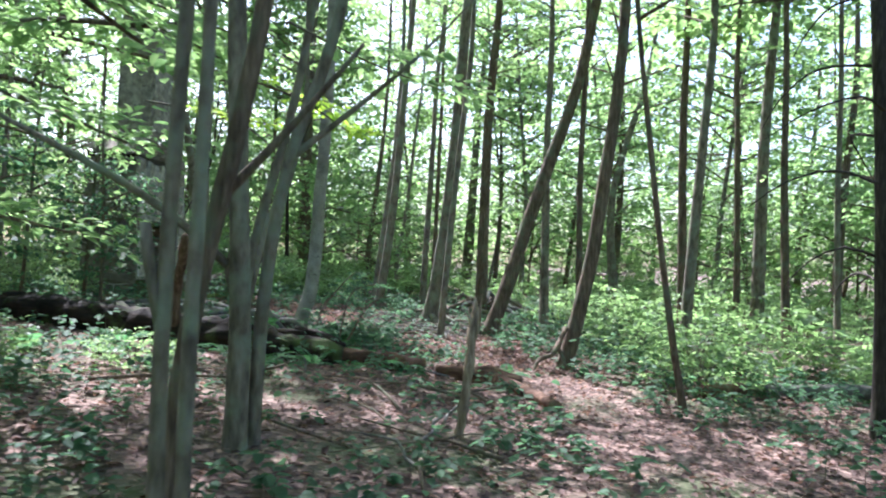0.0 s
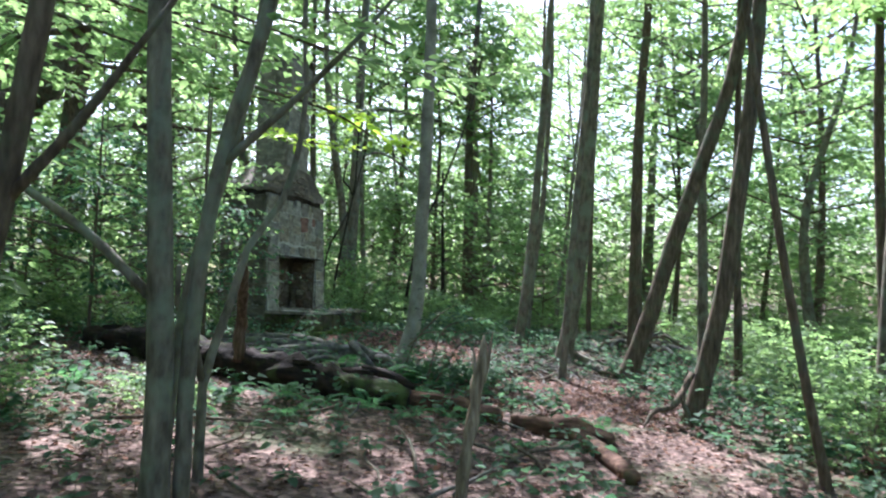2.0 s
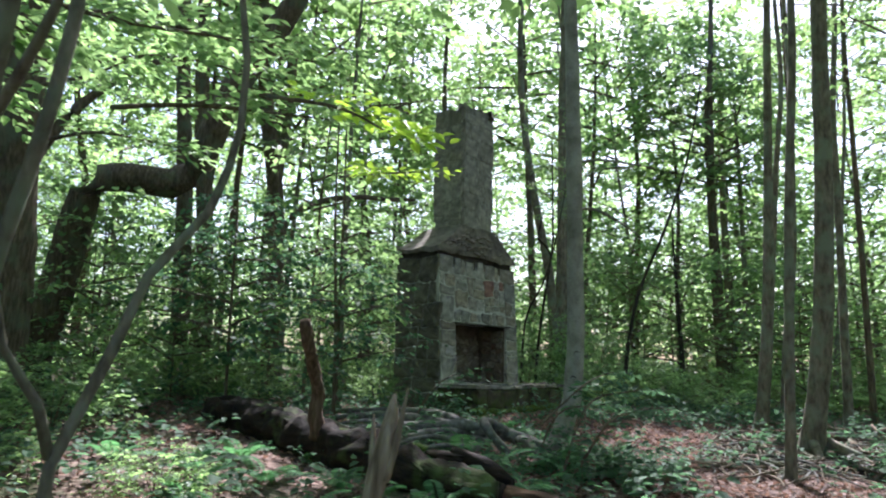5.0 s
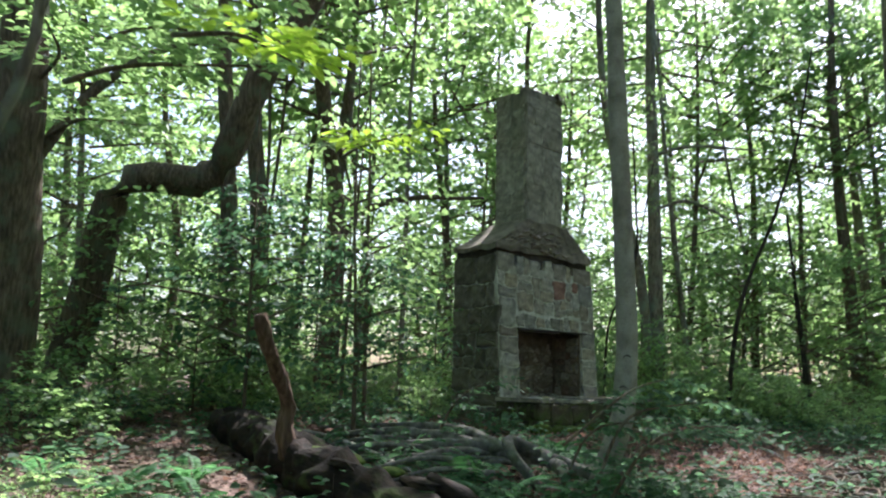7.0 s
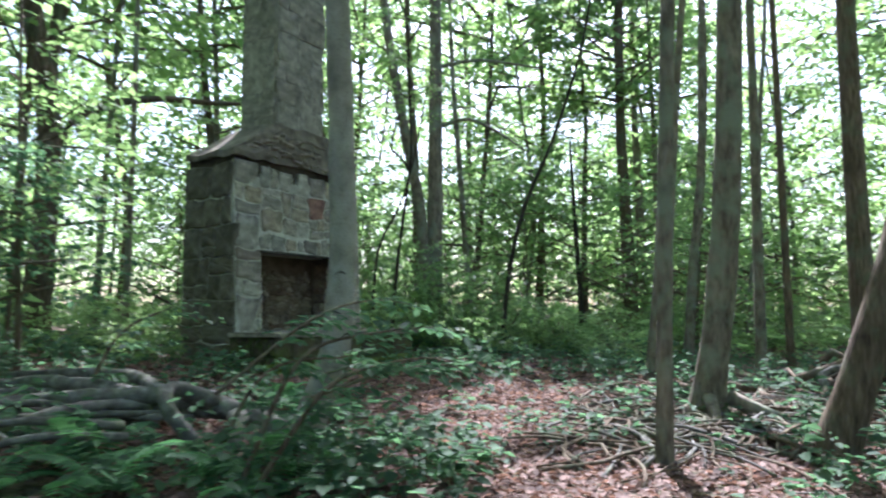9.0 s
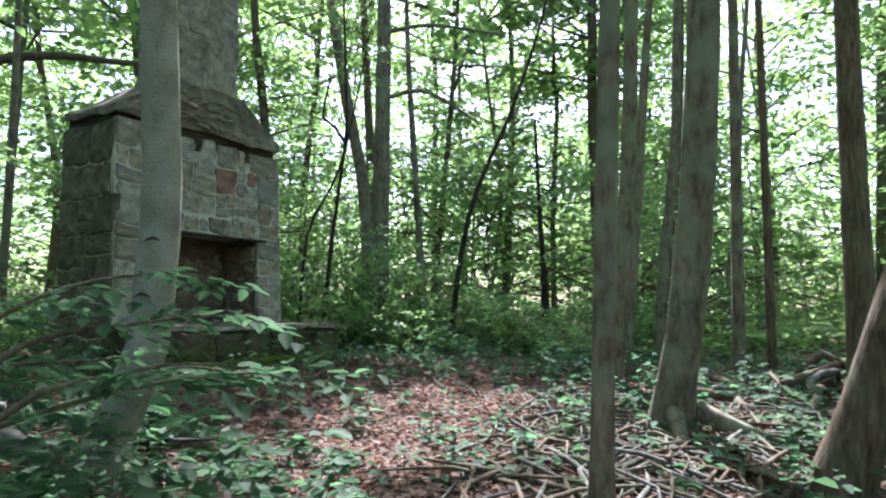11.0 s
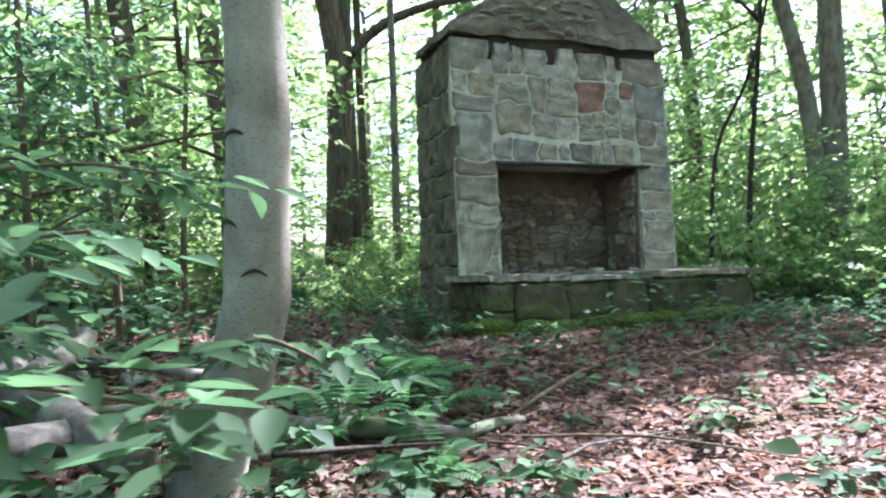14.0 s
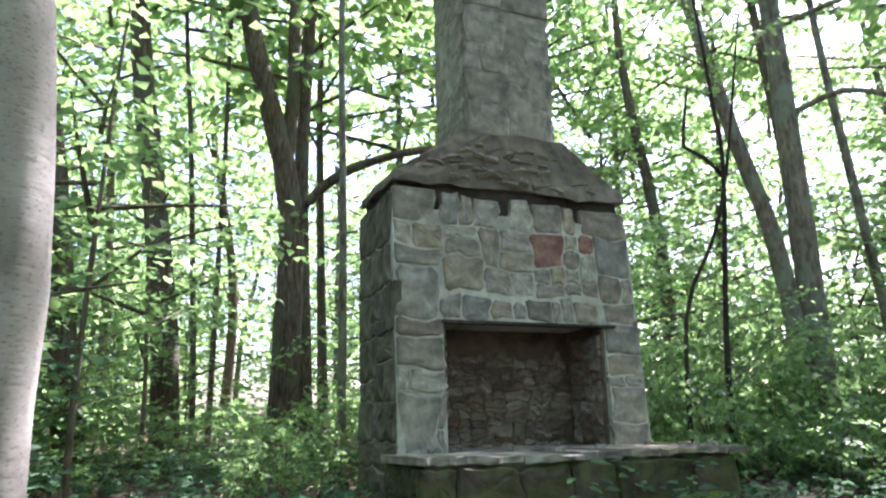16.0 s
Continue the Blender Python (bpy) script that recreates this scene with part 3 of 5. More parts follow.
    for f0, z0, cnt in ((0.12, 0.21, 13), (0.3, 0.3, 12), (0.5, 0.41, 10), (0.7, 0.53, 8)):
        for i in range(cnt):
            x = low[0] * (1 - f0) + hig[0] * f0 + 0.2 + (i + rand.random() * 0.5) * ((low[1] - low[0]) * (1 - f0) + (hig[1] - hig[0]) * f0 - 0.4) / cnt
            y = low[2] * (1 - f0) + hig[2] * f0 + 0.03
            m = pose(x, y, SHOULDER + z0 + rand.uniform(-0.05, 0.05), -48 + rand.uniform(-8, 8), rand.uniform(-18, 18), rand.uniform(-8, 8)) @ Matrix.Diagonal((rand.uniform(0.1, 0.24), 0.05, rand.uniform(0.08, 0.17), 1))
            part_of("stone", rand.choice(cv), cap, m)
    # stack, slightly ragged
    SX0, SX1, SY0, SY1, SZ0, SZ1 = 0.98, 2.12, 0.24, 1.08, SHOULDER + 0.6, 6.52
    bm = bmesh.new()
    rings = []
    k = 9
    zs = np.linspace(SZ0, SZ1, 16)
    for j, z in enumerate(zs):
        ring = []
        for s in range(4 * k):
            e, t = divmod(s, k)
            t /= k
            x, y = ((SX0 + (SX1 - SX0) * t, SY0), (SX1, SY0 + (SY1 - SY0) * t), (SX1 - (SX1 - SX0) * t, SY1), (SX0, SY1 - (SY1 - SY0) * t))[e]
            q = noise.noise(Vector((x * 2.5, y * 2.5, z * 2.2)))
            zz = z
            if j == len(zs) - 1:
                zz += 0.22 * noise.noise(Vector((x * 3.1, y * 3.1, 5))) + 0.1 - 0.12 * abs(x - 1.4)
            cx, cy = (SX0 + SX1) / 2, (SY0 + SY1) / 2
            pinch = 0.94 if (t == 0) else 1.0
            ring.append(bm.verts.new((cx + (x - cx) * pinch + q * 0.03, cy + (y - cy) * pinch + q * 0.03, zz)))
        rings.append(ring)
    for p, q in zip(rings, rings[1:]):
        for i in range(4 * k):
            bm.faces.new((p[i], p[(i + 1) % (4 * k)], q[(i + 1) % (4 * k)], q[i]))
    c = bm.verts.new(((SX0 + SX1) / 2, (SY0 + SY1) / 2, SZ1 - 0.15))
    for i in range(4 * k):
        bm.faces.new((rings[-1][i], rings[-1][(i + 1) % (4 * k)], c))
    stack = part("chimney_shaft", bm, STONE_SHAFT, top)
    st = [(SX0 + 0.04, SX1 - 0.03, SZ0 + 0.05, SZ1 - 0.05)]
    rubble(stack, split(st, 0.52, rand), (0, SY0, 0), (1, 0, 0), (0, -1, 0), Vector(), STONE_SHAFT, 0.09, 0.001, rand, 0.0, 0.08, 7.0, (SX0 + 0.02, SX1 - 0.02, SZ0, SZ1 + 0.04), 0.003)
    st = split([(SY0 + 0.04, SY1 - 0.03, SZ0 + 0.05, SZ1 - 0.05)], 0.55, rand)
    rubble(stack, [(-b, -a, c, d) for a, b, c, d in st], (SX0, 0, 0), (0, -1, 0), (-1, 0, 0), Vector(), STONE_SHAFT, 0.09, 0.001, rand, 0.0, 0.08, 8.0, (-SY1 + 0.02, -SY0 - 0.02, SZ0, SZ1 + 0.04), 0.003)
    rubble(stack, st, (SX1, 0, 0), (0, 1, 0), (1, 0, 0), Vector(), STONE_SHAFT, 0.09, 0.001, rand, 0.0, 0.08, 9.0, (SY0 + 0.02, SY1 - 0.02, SZ0, SZ1 + 0.04), 0.003)
    for i in range(9):
        m = pose(rand.uniform(SX0 + 0.1, SX1 - 0.1), rand.uniform(SY0 + 0.05, SY1 - 0.05), SZ1 + 0.04, rand.uniform(-30, 30), rand.uniform(-20, 20), rand.uniform(0, 180)) @ Matrix.Diagonal((0.26, 0.14, 0.18, 1))
        part_of("stone", rand.choice(sv), stack, m)
    return top


build_chimney()


def build_hearth():
    rand = random.Random(5)
    top = thing("hearth", (1.5, -0.5, 0.1), "raised mossy stone hearth platform before the fireplace", "hearth")
    x0, x1, y0 = -0.02, 3.08, -0.98
    inv = Matrix.Translation((-1.5, 0.5, -0.1))
    bm = bmesh.new()
    box(bm, x0 + 0.05, x1 - 0.05, y0 + 0.06, 0.02, -0.25, HEARTH_TOP - 0.07)
    bm.transform(inv)
    core = part("base", bm, STONE_MOSSY_SHADED, top)
    mv = stone_variants("stone", STONE_MOSSY_SHADED, 6)
    rects = split([(x0, x1, -0.05, HEARTH_TOP - 0.09)], 0.6, rand)
    rubble(core, rects, inv @ Vector((0, y0 + 0.06, 0)), (1, 0, 0), (0, -1, 0), Vector(), STONE_MOSSY_SHADED, 0.1, 0.006, rand, 0.03, 0.05, 11.0, (x0, x1, -0.1, HEARTH_TOP - 0.085), 0.015)
    st = split([(y0 + 0.05, 0.0, 0.0, HEARTH_TOP - 0.075)], 0.4, rand)
    lay(core, [(-b, -a, c, d) for a, b, c, d in st], inv @ Vector((x0 + 0.05, 0, 0)), (0, -1, 0), (-1, 0, 0), Vector(), mv, 0.1, 0.02, rand)
    lay(core, st, inv @ Vector((x1 - 0.05, 0, 0)), (0, 1, 0), (1, 0, 0), Vector(), mv, 0.1, 0.02, rand)
    # broken flagstones on top
    x = x0 - 0.02
    while x < x1 - 0.1:
        w = min(rand.uniform(0.3, 0.62), x1 + 0.03 - x)
        d0 = y0 - rand.uniform(-0.05, 0.05)
        bm = bmesh.new()
        h = HEARTH_TOP - rand.uniform(0.0, 0.02)
        k = 6
        pts = [(x + 0.008 + (w - 0.016) * e / k, d0 + rand.uniform(-0.05, 0.06)) for e in range(k + 1)] + [(x + w - 0.008, -0.02), (x + 0.008, -0.02)]
        lo = [bm.verts.new((px, py + 0.015, h - 0.06 + rand.uniform(-0.012, 0.012))) for px, py in pts]
        hi = [bm.verts.new((px + rand.uniform(-0.006, 0.006), py + rand.uniform(0.0, 0.03), h + rand.uniform(-0.018, 0.008))) for px, py in pts]
        bm.faces.new(lo[::-1])
        bm.faces.new(hi)
        for i in range(len(pts)):
            bm.faces.new((lo[i], lo[(i + 1) % len(pts)], hi[(i + 1) % len(pts)], hi[i]))
        bm.transform(inv)
        part("flagstone", bm, STONE, top)
        x += w
    # the inner floor of the fireplace
    bm = bmesh.new()
    box(bm, OPEN_L + 0.03, OPEN_R - 0.03, -0.015, 0.8, HEARTH_TOP - 0.12, HEARTH_TOP - 0.01)
    bm.transform(inv)
    part("fireplace_floor", bm, STONE_FIRE, top, "ash-stained fireplace floor")
    # moss cushions along the foot
    for i in range(46):
        px = rand.uniform(x0, x1)
        bm = bmesh.new()
        bmesh.ops.create_icosphere(bm, subdivisions=2, radius=1)
        s = rand.uniform(0.06, 0.15)
        bm.transform(inv @ Matrix.Translation((px, y0 - 0.02, ground_height(px, y0) + rand.uniform(0.0, 0.09))) @ Matrix.Diagonal((s * 1.8, s * 0.5, s * 0.6, 1)))
        for v in bm.verts:
            v.co += Vector((0, 0, 0.02)) * noise.noise(v.co * 18)
        part("moss_cushion", bm, MOSS, top, smooth=True)


build_hearth()

# loose rubble on the hearth
rubble_rand = random.Random(21)
chip_meshes = stone_variants("rubble_stone", STONE, 5)
for i in range(20):
    a, b = rubble_rand.uniform(0.1, 2.9), rubble_rand.choice((rubble_rand.uniform(-0.9, -0.1), rubble_rand.uniform(0.1, 0.7)))
    if b > 0:
        a = rubble_rand.uniform(0.75, 2.3)
    w = rubble_rand.uniform(0.05, 0.14)
    chip = thing("rubble_stone", (a, b, HEARTH_TOP + 0.012), "small loose stone fragment lying on the hearth", "stone", "hearth rubble")
    part_of("fragment", chip_meshes[i % 5], chip, pose(0, 0, 0.012, -90, 0, rubble_rand.uniform(0, 360)) @ Matrix.Diagonal((w, 0.03, w * 0.7, 1)))

# ---- trees ----
SUN_SPOTS = ((-1.4, -7.0), (-1.1, 1.9), (0.8, -3.2), (-3.5, -10.5), (-0.7, -7.3))


def in_gap(x, y, half, spots=SUN_SPOTS):
    """Whether a crown at this place would shut one of the canopy's gaps."""
    dx, dy = math.sin(SUN_AZ), math.cos(SUN_AZ)
    for px, py in spots:
        a = (x - px) * dx + (y - py) * dy
        if -1.5 < a < 13 and abs((x - px) * dy - (y - py) * dx) < half:
            return True
    return False


KITS = [tree_kit(0.0, 7.0, 3.1, 16, 9, 0.27, LEAF, BARK, "round", 10) for i in range(4)]
KITS_LOW = [tree_kit(0.0, 4.5, 1.9, 13, 8, 0.18, LEAF_MID, BARK, "round", 9) for i in range(4)]
KITS_THIN = [tree_kit(0.0, 6.0, 2.4, 11, 6, 0.2, LEAF, BARK, "tall", 9) for i in range(3)]


def trunk_points(line, height, r0, r1=None):
    """A trunk's line, sunk a little, carried up to the full height with a taper."""
    pts = [np.array(p, float) for p in line]
    base = pts[0].copy()
    g = ground_height(base[0], base[1])
    if base[2] > g + 0.05:
        d = pts[1] - pts[0]
        k = min(1.2, (base[2] - g) / max(0.2, d[2]))
        foot = base - d * k * (0.6 if k > 0.4 else 1.0)
        foot[2] = g
        pts = [foot] + pts
    else:
        pts[0][2] = g
    pts = [pts[0] - np.array((0, 0, 0.12))] + pts
    last, d = pts[-1], pts[-1] - pts[-2]
    d = d / np.linalg.norm(d)
    while last[2] < height:
        d = d * 0.7 + np.array((0, 0, 0.3)) + rng.normal(0, 0.03, 3)
        d /= np.linalg.norm(d)
        last = last + d * 2.0
        pts.append(last)
    top = pts[-1][2]
    z0 = pts[0][2]
    r1 = r0 * 0.3 if r1 is None else r1
    return [(*p, r0 + (r1 - r0) * max(0, (p[2] - z0) / (top - z0)) ** 0.9) for p in pts]


def shifted(points, base):
    return [(p[0] - base[0], p[1] - base[1], p[2] - base[2], *p[3:]) for p in points]


def tree(line, radius, height=12.0, mat=None, label="", crown=None, crown_at=0.5, crown_scale=1.0, flare=0.5, name="tree", limbs=(), sides=10, low=None, group=""):
    pts = trunk_points(line, height, radius)
    base = (pts[1][0], pts[1][1], ground_height(pts[1][0], pts[1][1]))
    ob = thing(name, base, label or "slender forest tree with brown bark and green crown", "tree", group)
    v, f = tube(shifted(pts, base), sides, 0.35, 0.07, flare, 4)
    part_of("trunk", mesh_of("trunk", v, f, mat or BARK, True), ob)
    for lb in limbs:
        v, f = tube(shifted(lb, base), 7, 0.2, 0.09)
        part_of("limb", mesh_of("limb", v, f, mat or BARK, True), ob)
    if crown is not None and height > 6 and in_gap(base[0], base[1], 0.9):
        crown_at, crown_scale = 0.82, crown_scale * 0.45
    if crown is not None:
        z = pts[0][2] + (pts[-1][2] - pts[0][2]) * crown_at
        q = min(pts, key=lambda p: abs(p[2] - z))
        wood, leaves = crown
        m = Matrix.Translation((q[0] - base[0], q[1] - base[1], z - base[2])) @ Matrix.Rotation(rng.uniform(0, 6.28), 4, "Z") @ Matrix.Scale(crown_scale, 4)
        tagged(part_of("branchwork", wood, ob, m), kind="stuff")
        tagged(part_of("crown", leaves, ob, m), kind="stuff")
    if low is not None:
        wood, leaves, z, s = low
        q = min(pts, key=lambda p: abs(p[2] - z))
        m = Matrix.Translation((q[0] - base[0], q[1] - base[1], z - base[2])) @ Matrix.Rotation(rng.uniform(0, 6.28), 4, "Z") @ Matrix.Scale(s, 4)
        tagged(part_of("branchwork", wood, ob, m), kind="stuff")
        tagged(part_of("crown", leaves, ob, m), kind="stuff")
    return ob


def kit(k):
    return k[int(rng.integers(len(k)))]


# trees beside the start of the walk
tree([(-11.92, -5.3, 0.0), (-11.92, -5.29, 0.83), (-11.93, -5.3, 1.32), (-11.95, -5.34, 2.3)], 0.04, 10, BARK_GREY, "twin-stemmed grey sapling with a broken stub", kit(KITS), 0.6, 0.8,
     limbs=[[(-11.95, -5.43, -0.3, 0.036), (-11.97, -5.43, 0.84, 0.034), (-11.99, -5.45, 1.8, 0.03), (-12.02, -5.47, 4.5, 0.025)], [(-11.92, -5.28, 0.9, 0.03), (-11.95, -5.22, 1.2, 0.028), (-11.96, -5.21, 1.33, 0.026)]], flare=0.2)
tree([(-11.2, -5.06, 0.0), (-11.23, -5.18, 0.93), (-11.24, -5.29, 1.47), (-11.25, -5.45, 2.32)], 0.062, 10, BARK, "dark leaning sapling beside the path", kit(KITS_THIN), 0.55, 1.0, flare=0.2,
     limbs=[[(-11.24, -5.3, 1.5, 0.028), (-11.15, -5.62, 1.9, 0.022), (-11.1, -6.0, 2.4, 0.012)]])
tree([(-9.79, -5.03, -0.2), (-9.81, -5.03, 0.63), (-9.85, -4.98, 1.75), (-9.88, -4.92, 2.87)], 0.085, 13, BARK_GREY, "straight grey-barked young tree in a clump", kit(KITS), 0.45, 1.0, flare=0.25,
     limbs=[[(-9.83, -4.93, 1.12, 0.034), (-9.86, -4.63, 1.38, 0.032), (-9.89, -4.28, 1.62, 0.03), (-9.93, -3.83, 1.86, 0.026), (-9.99, -3.13, 2.2, 0.012)]])
tree([(-9.67, -5.13, -0.15), (-9.71, -5.16, 0.81), (-9.73, -5.26, 1.66), (-9.74, -5.40, 2.24), (-9.75, -5.62, 2.94)], 0.055, 11, BARK_GREY, "leaning grey-barked stem in a clump", kit(KITS_THIN), 0.5, 1.0, flare=0.2,
     limbs=[[(-9.73, -5.33, 1.95, 0.03), (-9.69, -5.73, 2.3, 0.022), (-9.69, -6.23, 2.75, 0.014), (-9.69, -6.63, 3.2, 0.006)]])
tree([(-9.61, -4.93, -0.15), (-9.59, -4.95, 0.5), (-9.54, -5.03, 1.3), (-9.39, -5.28, 2.6)], 0.045, 8, BARK_GREY, "thin grey stem in a clump", kit(KITS_THIN), 0.5, 0.8, flare=0.2)
tree([(-9.13, -4.87, 0.0), (-9.09, -4.84, 0.47), (-8.97, -4.83, 0.73), (-8.84, -4.86, 1.05), (-8.68, -4.89, 1.49), (-8.41, -5.02, 1.90), (-8.28, -5.09, 2.45), (-8.29, -5.12, 2.87), (-8.36, -5.11, 3.31)], 0.04, 4.6, BARK_GREY, "crooked forked grey sapling beside the log", kit(KITS_THIN), 0.85, 0.28, 0.2, sides=8,
     limbs=[[(-9.09, -4.83, 0.51, 0.032), (-9.16, -4.80, 0.78, 0.027), (-9.34, -4.77, 1.06, 0.021), (-9.42, -4.83, 1.32, 0.016)]])
# the leaning trees, pole and big tree past the fallen log
tree([(1.28, -6.2, -0.1), (1.27, -6.38, 1.1), (1.15, -6.52, 2.4), (1.03, -6.62, 4.0), (0.8, -6.74, 6.7)], 0.165, 16, BARK_GREY, "tall straight grey-barked tree with flared roots", kit(KITS), 0.75, 0.7, flare=0.9, sides=14)
tree([(-1.24, -6.49, 0.0), (-1.35, -6.57, 1.55), (-1.48, -6.68, 3.26)], 0.068, 12, BARK_GREY, "slim straight pole-like grey tree", kit(KITS_THIN), 0.6, 1.0, flare=0.25)
tree([(0.02, -7.5, -0.29), (0.1, -7.9, 0.95), (0.16, -8.27, 2.25), (0.2, -8.7, 3.6), (0.2, -9.18, 5.13), (0.18, -9.48, 6.78)], 0.165, 13, BARK, "leaning brown-barked tree past the log", kit(KITS), 0.55, 1.0, flare=0.4)
tree([(-3.95, -8.42, -0.3), (-3.92, -8.62, 0.54), (-3.9, -8.8, 1.44), (-3.9, -8.93, 2.56), (-3.9, -9.06, 3.68), (-3.9, -9.15, 5.02)], 0.125, 12, BARK, "leaning tree with a bleached dead root at its foot", kit(KITS), 0.5, 1.0, flare=0.5)
tree([(-6.4, -9.45, -0.5), (-6.48, -9.27, 0.38), (-6.57, -9.06, 1.47), (-6.65, -8.88, 2.57), (-6.75, -8.65, 4.05)], 0.048, 8, BARK, "thin leaning brown-barked sapling", kit(KITS_THIN), 0.5, 0.8, flare=0.3)
tree([(3.95, -4.8, 0.1), (3.75, -5.08, 2.67), (3.3, -5.4, 8.0)], 0.12, 13, BARK_GREY, "slim grey tree among the woods", kit(KITS_THIN), 0.5, 1.2)
tree([(5.3, -4.5, -0.13), (5.2, -4.68, 1.57), (4.92, -5.04, 5.13)], 0.085, 12, BARK_GREY, "slim grey tree among the woods", kit(KITS_THIN), 0.5, 1.2)
# the beech before the chimney, bent at its foot
beech = tree([(-2.52, -3.98, -0.12), (-2.46, -4.02, 0.1), (-2.38, -4.08, 0.36), (-2.33, -4.14, 0.62), (-2.32, -4.17, 0.95), (-2.33, -4.2, 1.6), (-2.42, -4.24, 2.5), (-2.55, -4.3, 3.4)], 0.13, 13, BEECH, "smooth pale-barked beech, bent at its foot", kit(KITS), 0.5, 1.0, 0.25, sides=16)
for z, a in ((0.72, -95), (1.03, -80), (1.22, -130), (1.5, -100), (1.66, -60), (1.9, -110), (2.2, -85), (2.5, -120), (0.9, -150), (1.38, -20)):
    q = beech.location
    cx, cy = -2.34 - q.x, -4.16 - q.y - max(0, z - 0.9) * 0.035
    if z > 1.6:
        cx -= (z - 1.6) * 0.09
    w = math.radians(a)
    r = 0.117 - 0.004 * z
    v, f = tube([(cx + math.cos(w - 0.42) * r, cy + math.sin(w - 0.42) * r, z - q.z - 0.016, 0.002), (cx + math.cos(w - 0.18) * r, cy + math.sin(w - 0.18) * r, z - q.z, 0.007), (cx + math.cos(w) * r, cy + math.sin(w) * r, z - q.z + 0.006, 0.009), (cx + math.cos(w + 0.2) * r, cy + math.sin(w + 0.2) * r, z - q.z - 0.001, 0.007), (cx + math.cos(w + 0.42) * r, cy + math.sin(w + 0.42) * r, z - q.z - 0.018, 0.002)], 6, 0.02, 0.1)
    part_of("branch_scar", mesh_of("branch_scar", v, f, SCAR, True), beech)
# behind and left of the chimney
tree([(0.0, 5.4, 0.5), (0.05, 5.3, 2.9), (0.05, 5.3, 4.1), (-0.12, 5.2, 5.2), (-0.42, 5.1, 6.2), (-0.8, 4.95, 7.6)], 0.26, 15, BARK, "forked brown-barked tree with one long bare limb", kit(KITS), 0.8, 0.8, 0.4, sides=12,
     limbs=[[(-0.1, 5.2, 5.1, 0.13), (-0.02, 5.1, 6.2, 0.12), (-0.05, 4.9, 7.6, 0.11), (-0.1, 4.7, 10, 0.05)], [(0.05, 5.25, 3.9, 0.11), (0.3, 5.0, 4.5, 0.09), (0.75, 4.6, 4.9, 0.085), (1.5, 4.0, 5.1, 0.07), (2.2, 3.5, 5.12, 0.055), (2.7, 3.1, 5.15, 0.035)]])
tree([(0.42, 3.2, 0.4), (0.4, 3.15, 3.6), (0.36, 3.1, 5.0), (0.32, 3.05, 6.5)], 0.065, 13, BARK_GREY, "thin straight grey tree", kit(KITS_THIN), 0.6, 1.0)
tree([(-1.7, 5.4, 0.5), (-1.79, 5.26, 2.18), (-2.03, 5.12, 3.99), (-2.19, 5.05, 5.07), (-2.38, 4.98, 6.25)], 0.23, 15, BARK, "stout brown tree with sunlit bark", kit(KITS), 0.75, 0.8)
tree([(-5.83, 3.81, 0.86), (-5.71, 3.45, 1.91), (-5.66, 3.2, 2.79), (-5.61, 2.96, 3.55), (-5.4, 2.72, 3.88), (-4.98, 2.34, 3.9), (-4.64, 2.05, 3.85), (-4.36, 1.72, 4.24), (-4.25, 1.47, 4.86), (-4.09, 1.14, 5.65), (-3.66, 0.47, 6.89)], 0.31, 13, BARK, "old brown tree whose trunk bends sharply sideways", kit(KITS), 0.7, 1.5, 0.3, sides=14)
tree([(-7.0, 1.9, 0.6), (-7.02, 1.78, 1.85), (-7.19, 1.56, 3.41), (-7.31, 1.33, 4.83)], 0.36, 15, BARK, "thick dark-barked old tree", kit(KITS), 0.55, 1.5, 0.4, sides=14,
     limbs=[[(-7.1, 1.6, 3.4, 0.1), (-6.6, 1.3, 4.4, 0.07), (-6.0, 0.9, 5.1, 0.055), (-5.4, 0.7, 5.45, 0.045), (-4.7, 0.3, 5.6, 0.03), (-3.9, 0.1, 5.9, 0.015)]])
tree([(-2.85, 4.4, 0.5), (-2.95, 4.24, 1.33), (-3.3, 3.88, 4.17), (-3.72, 3.62, 6.8)], 0.2, 14, BARK, "straight brown-barked tree behind the clearing", kit(KITS), 0.75, 0.8)
# right of the chimney
tree([(6.65, 1.05, 0.3), (6.62, 1.0, 2.6), (6.56, 0.95, 4.4), (6.5, 0.9, 6.4), (6.4, 0.85, 8.4)], 0.21, 15, BARK_GREY, "tall grey tree with dead side limbs", kit(KITS), 0.7, 1.0,
     limbs=[[(6.56, 0.95, 5.2, 0.05), (7.0, 0.3, 5.4, 0.045), (7.3, -0.4, 5.0, 0.035), (7.4, -0.9, 4.6, 0.02)], [(6.5, 0.9, 6.6, 0.05), (7.1, 0.1, 6.8, 0.04), (7.7, -1.3, 6.5, 0.02)]])
tree([(6.42, 1.15, 0.3), (6.35, 1.12, 2.2), (6.15, 1.15, 3.6), (5.85, 1.3, 5.0), (5.4, 1.5, 7.5)], 0.15, 14, BARK_GREY, "leaning grey tree sharing a foot with its neighbour", kit(KITS), 0.7, 0.8)
tree([(10.9, 4.6, 0.3), (10.85, 4.55, 3.2), (10.6, 4.5, 6.0), (10.3, 4.5, 9.0)], 0.17, 14, BARK, "upright brown-barked woodland tree", kit(KITS), 0.55, 1.1)
tree([(10.97, -0.72, 0.1), (10.93, -0.72, 1.45), (10.71, -0.7, 3.23), (10.46, -0.69, 5.47)], 0.1, 5.4, BARK_DARK, "branchless blackened dead snag", None, name="dead_snag", flare=0.1)
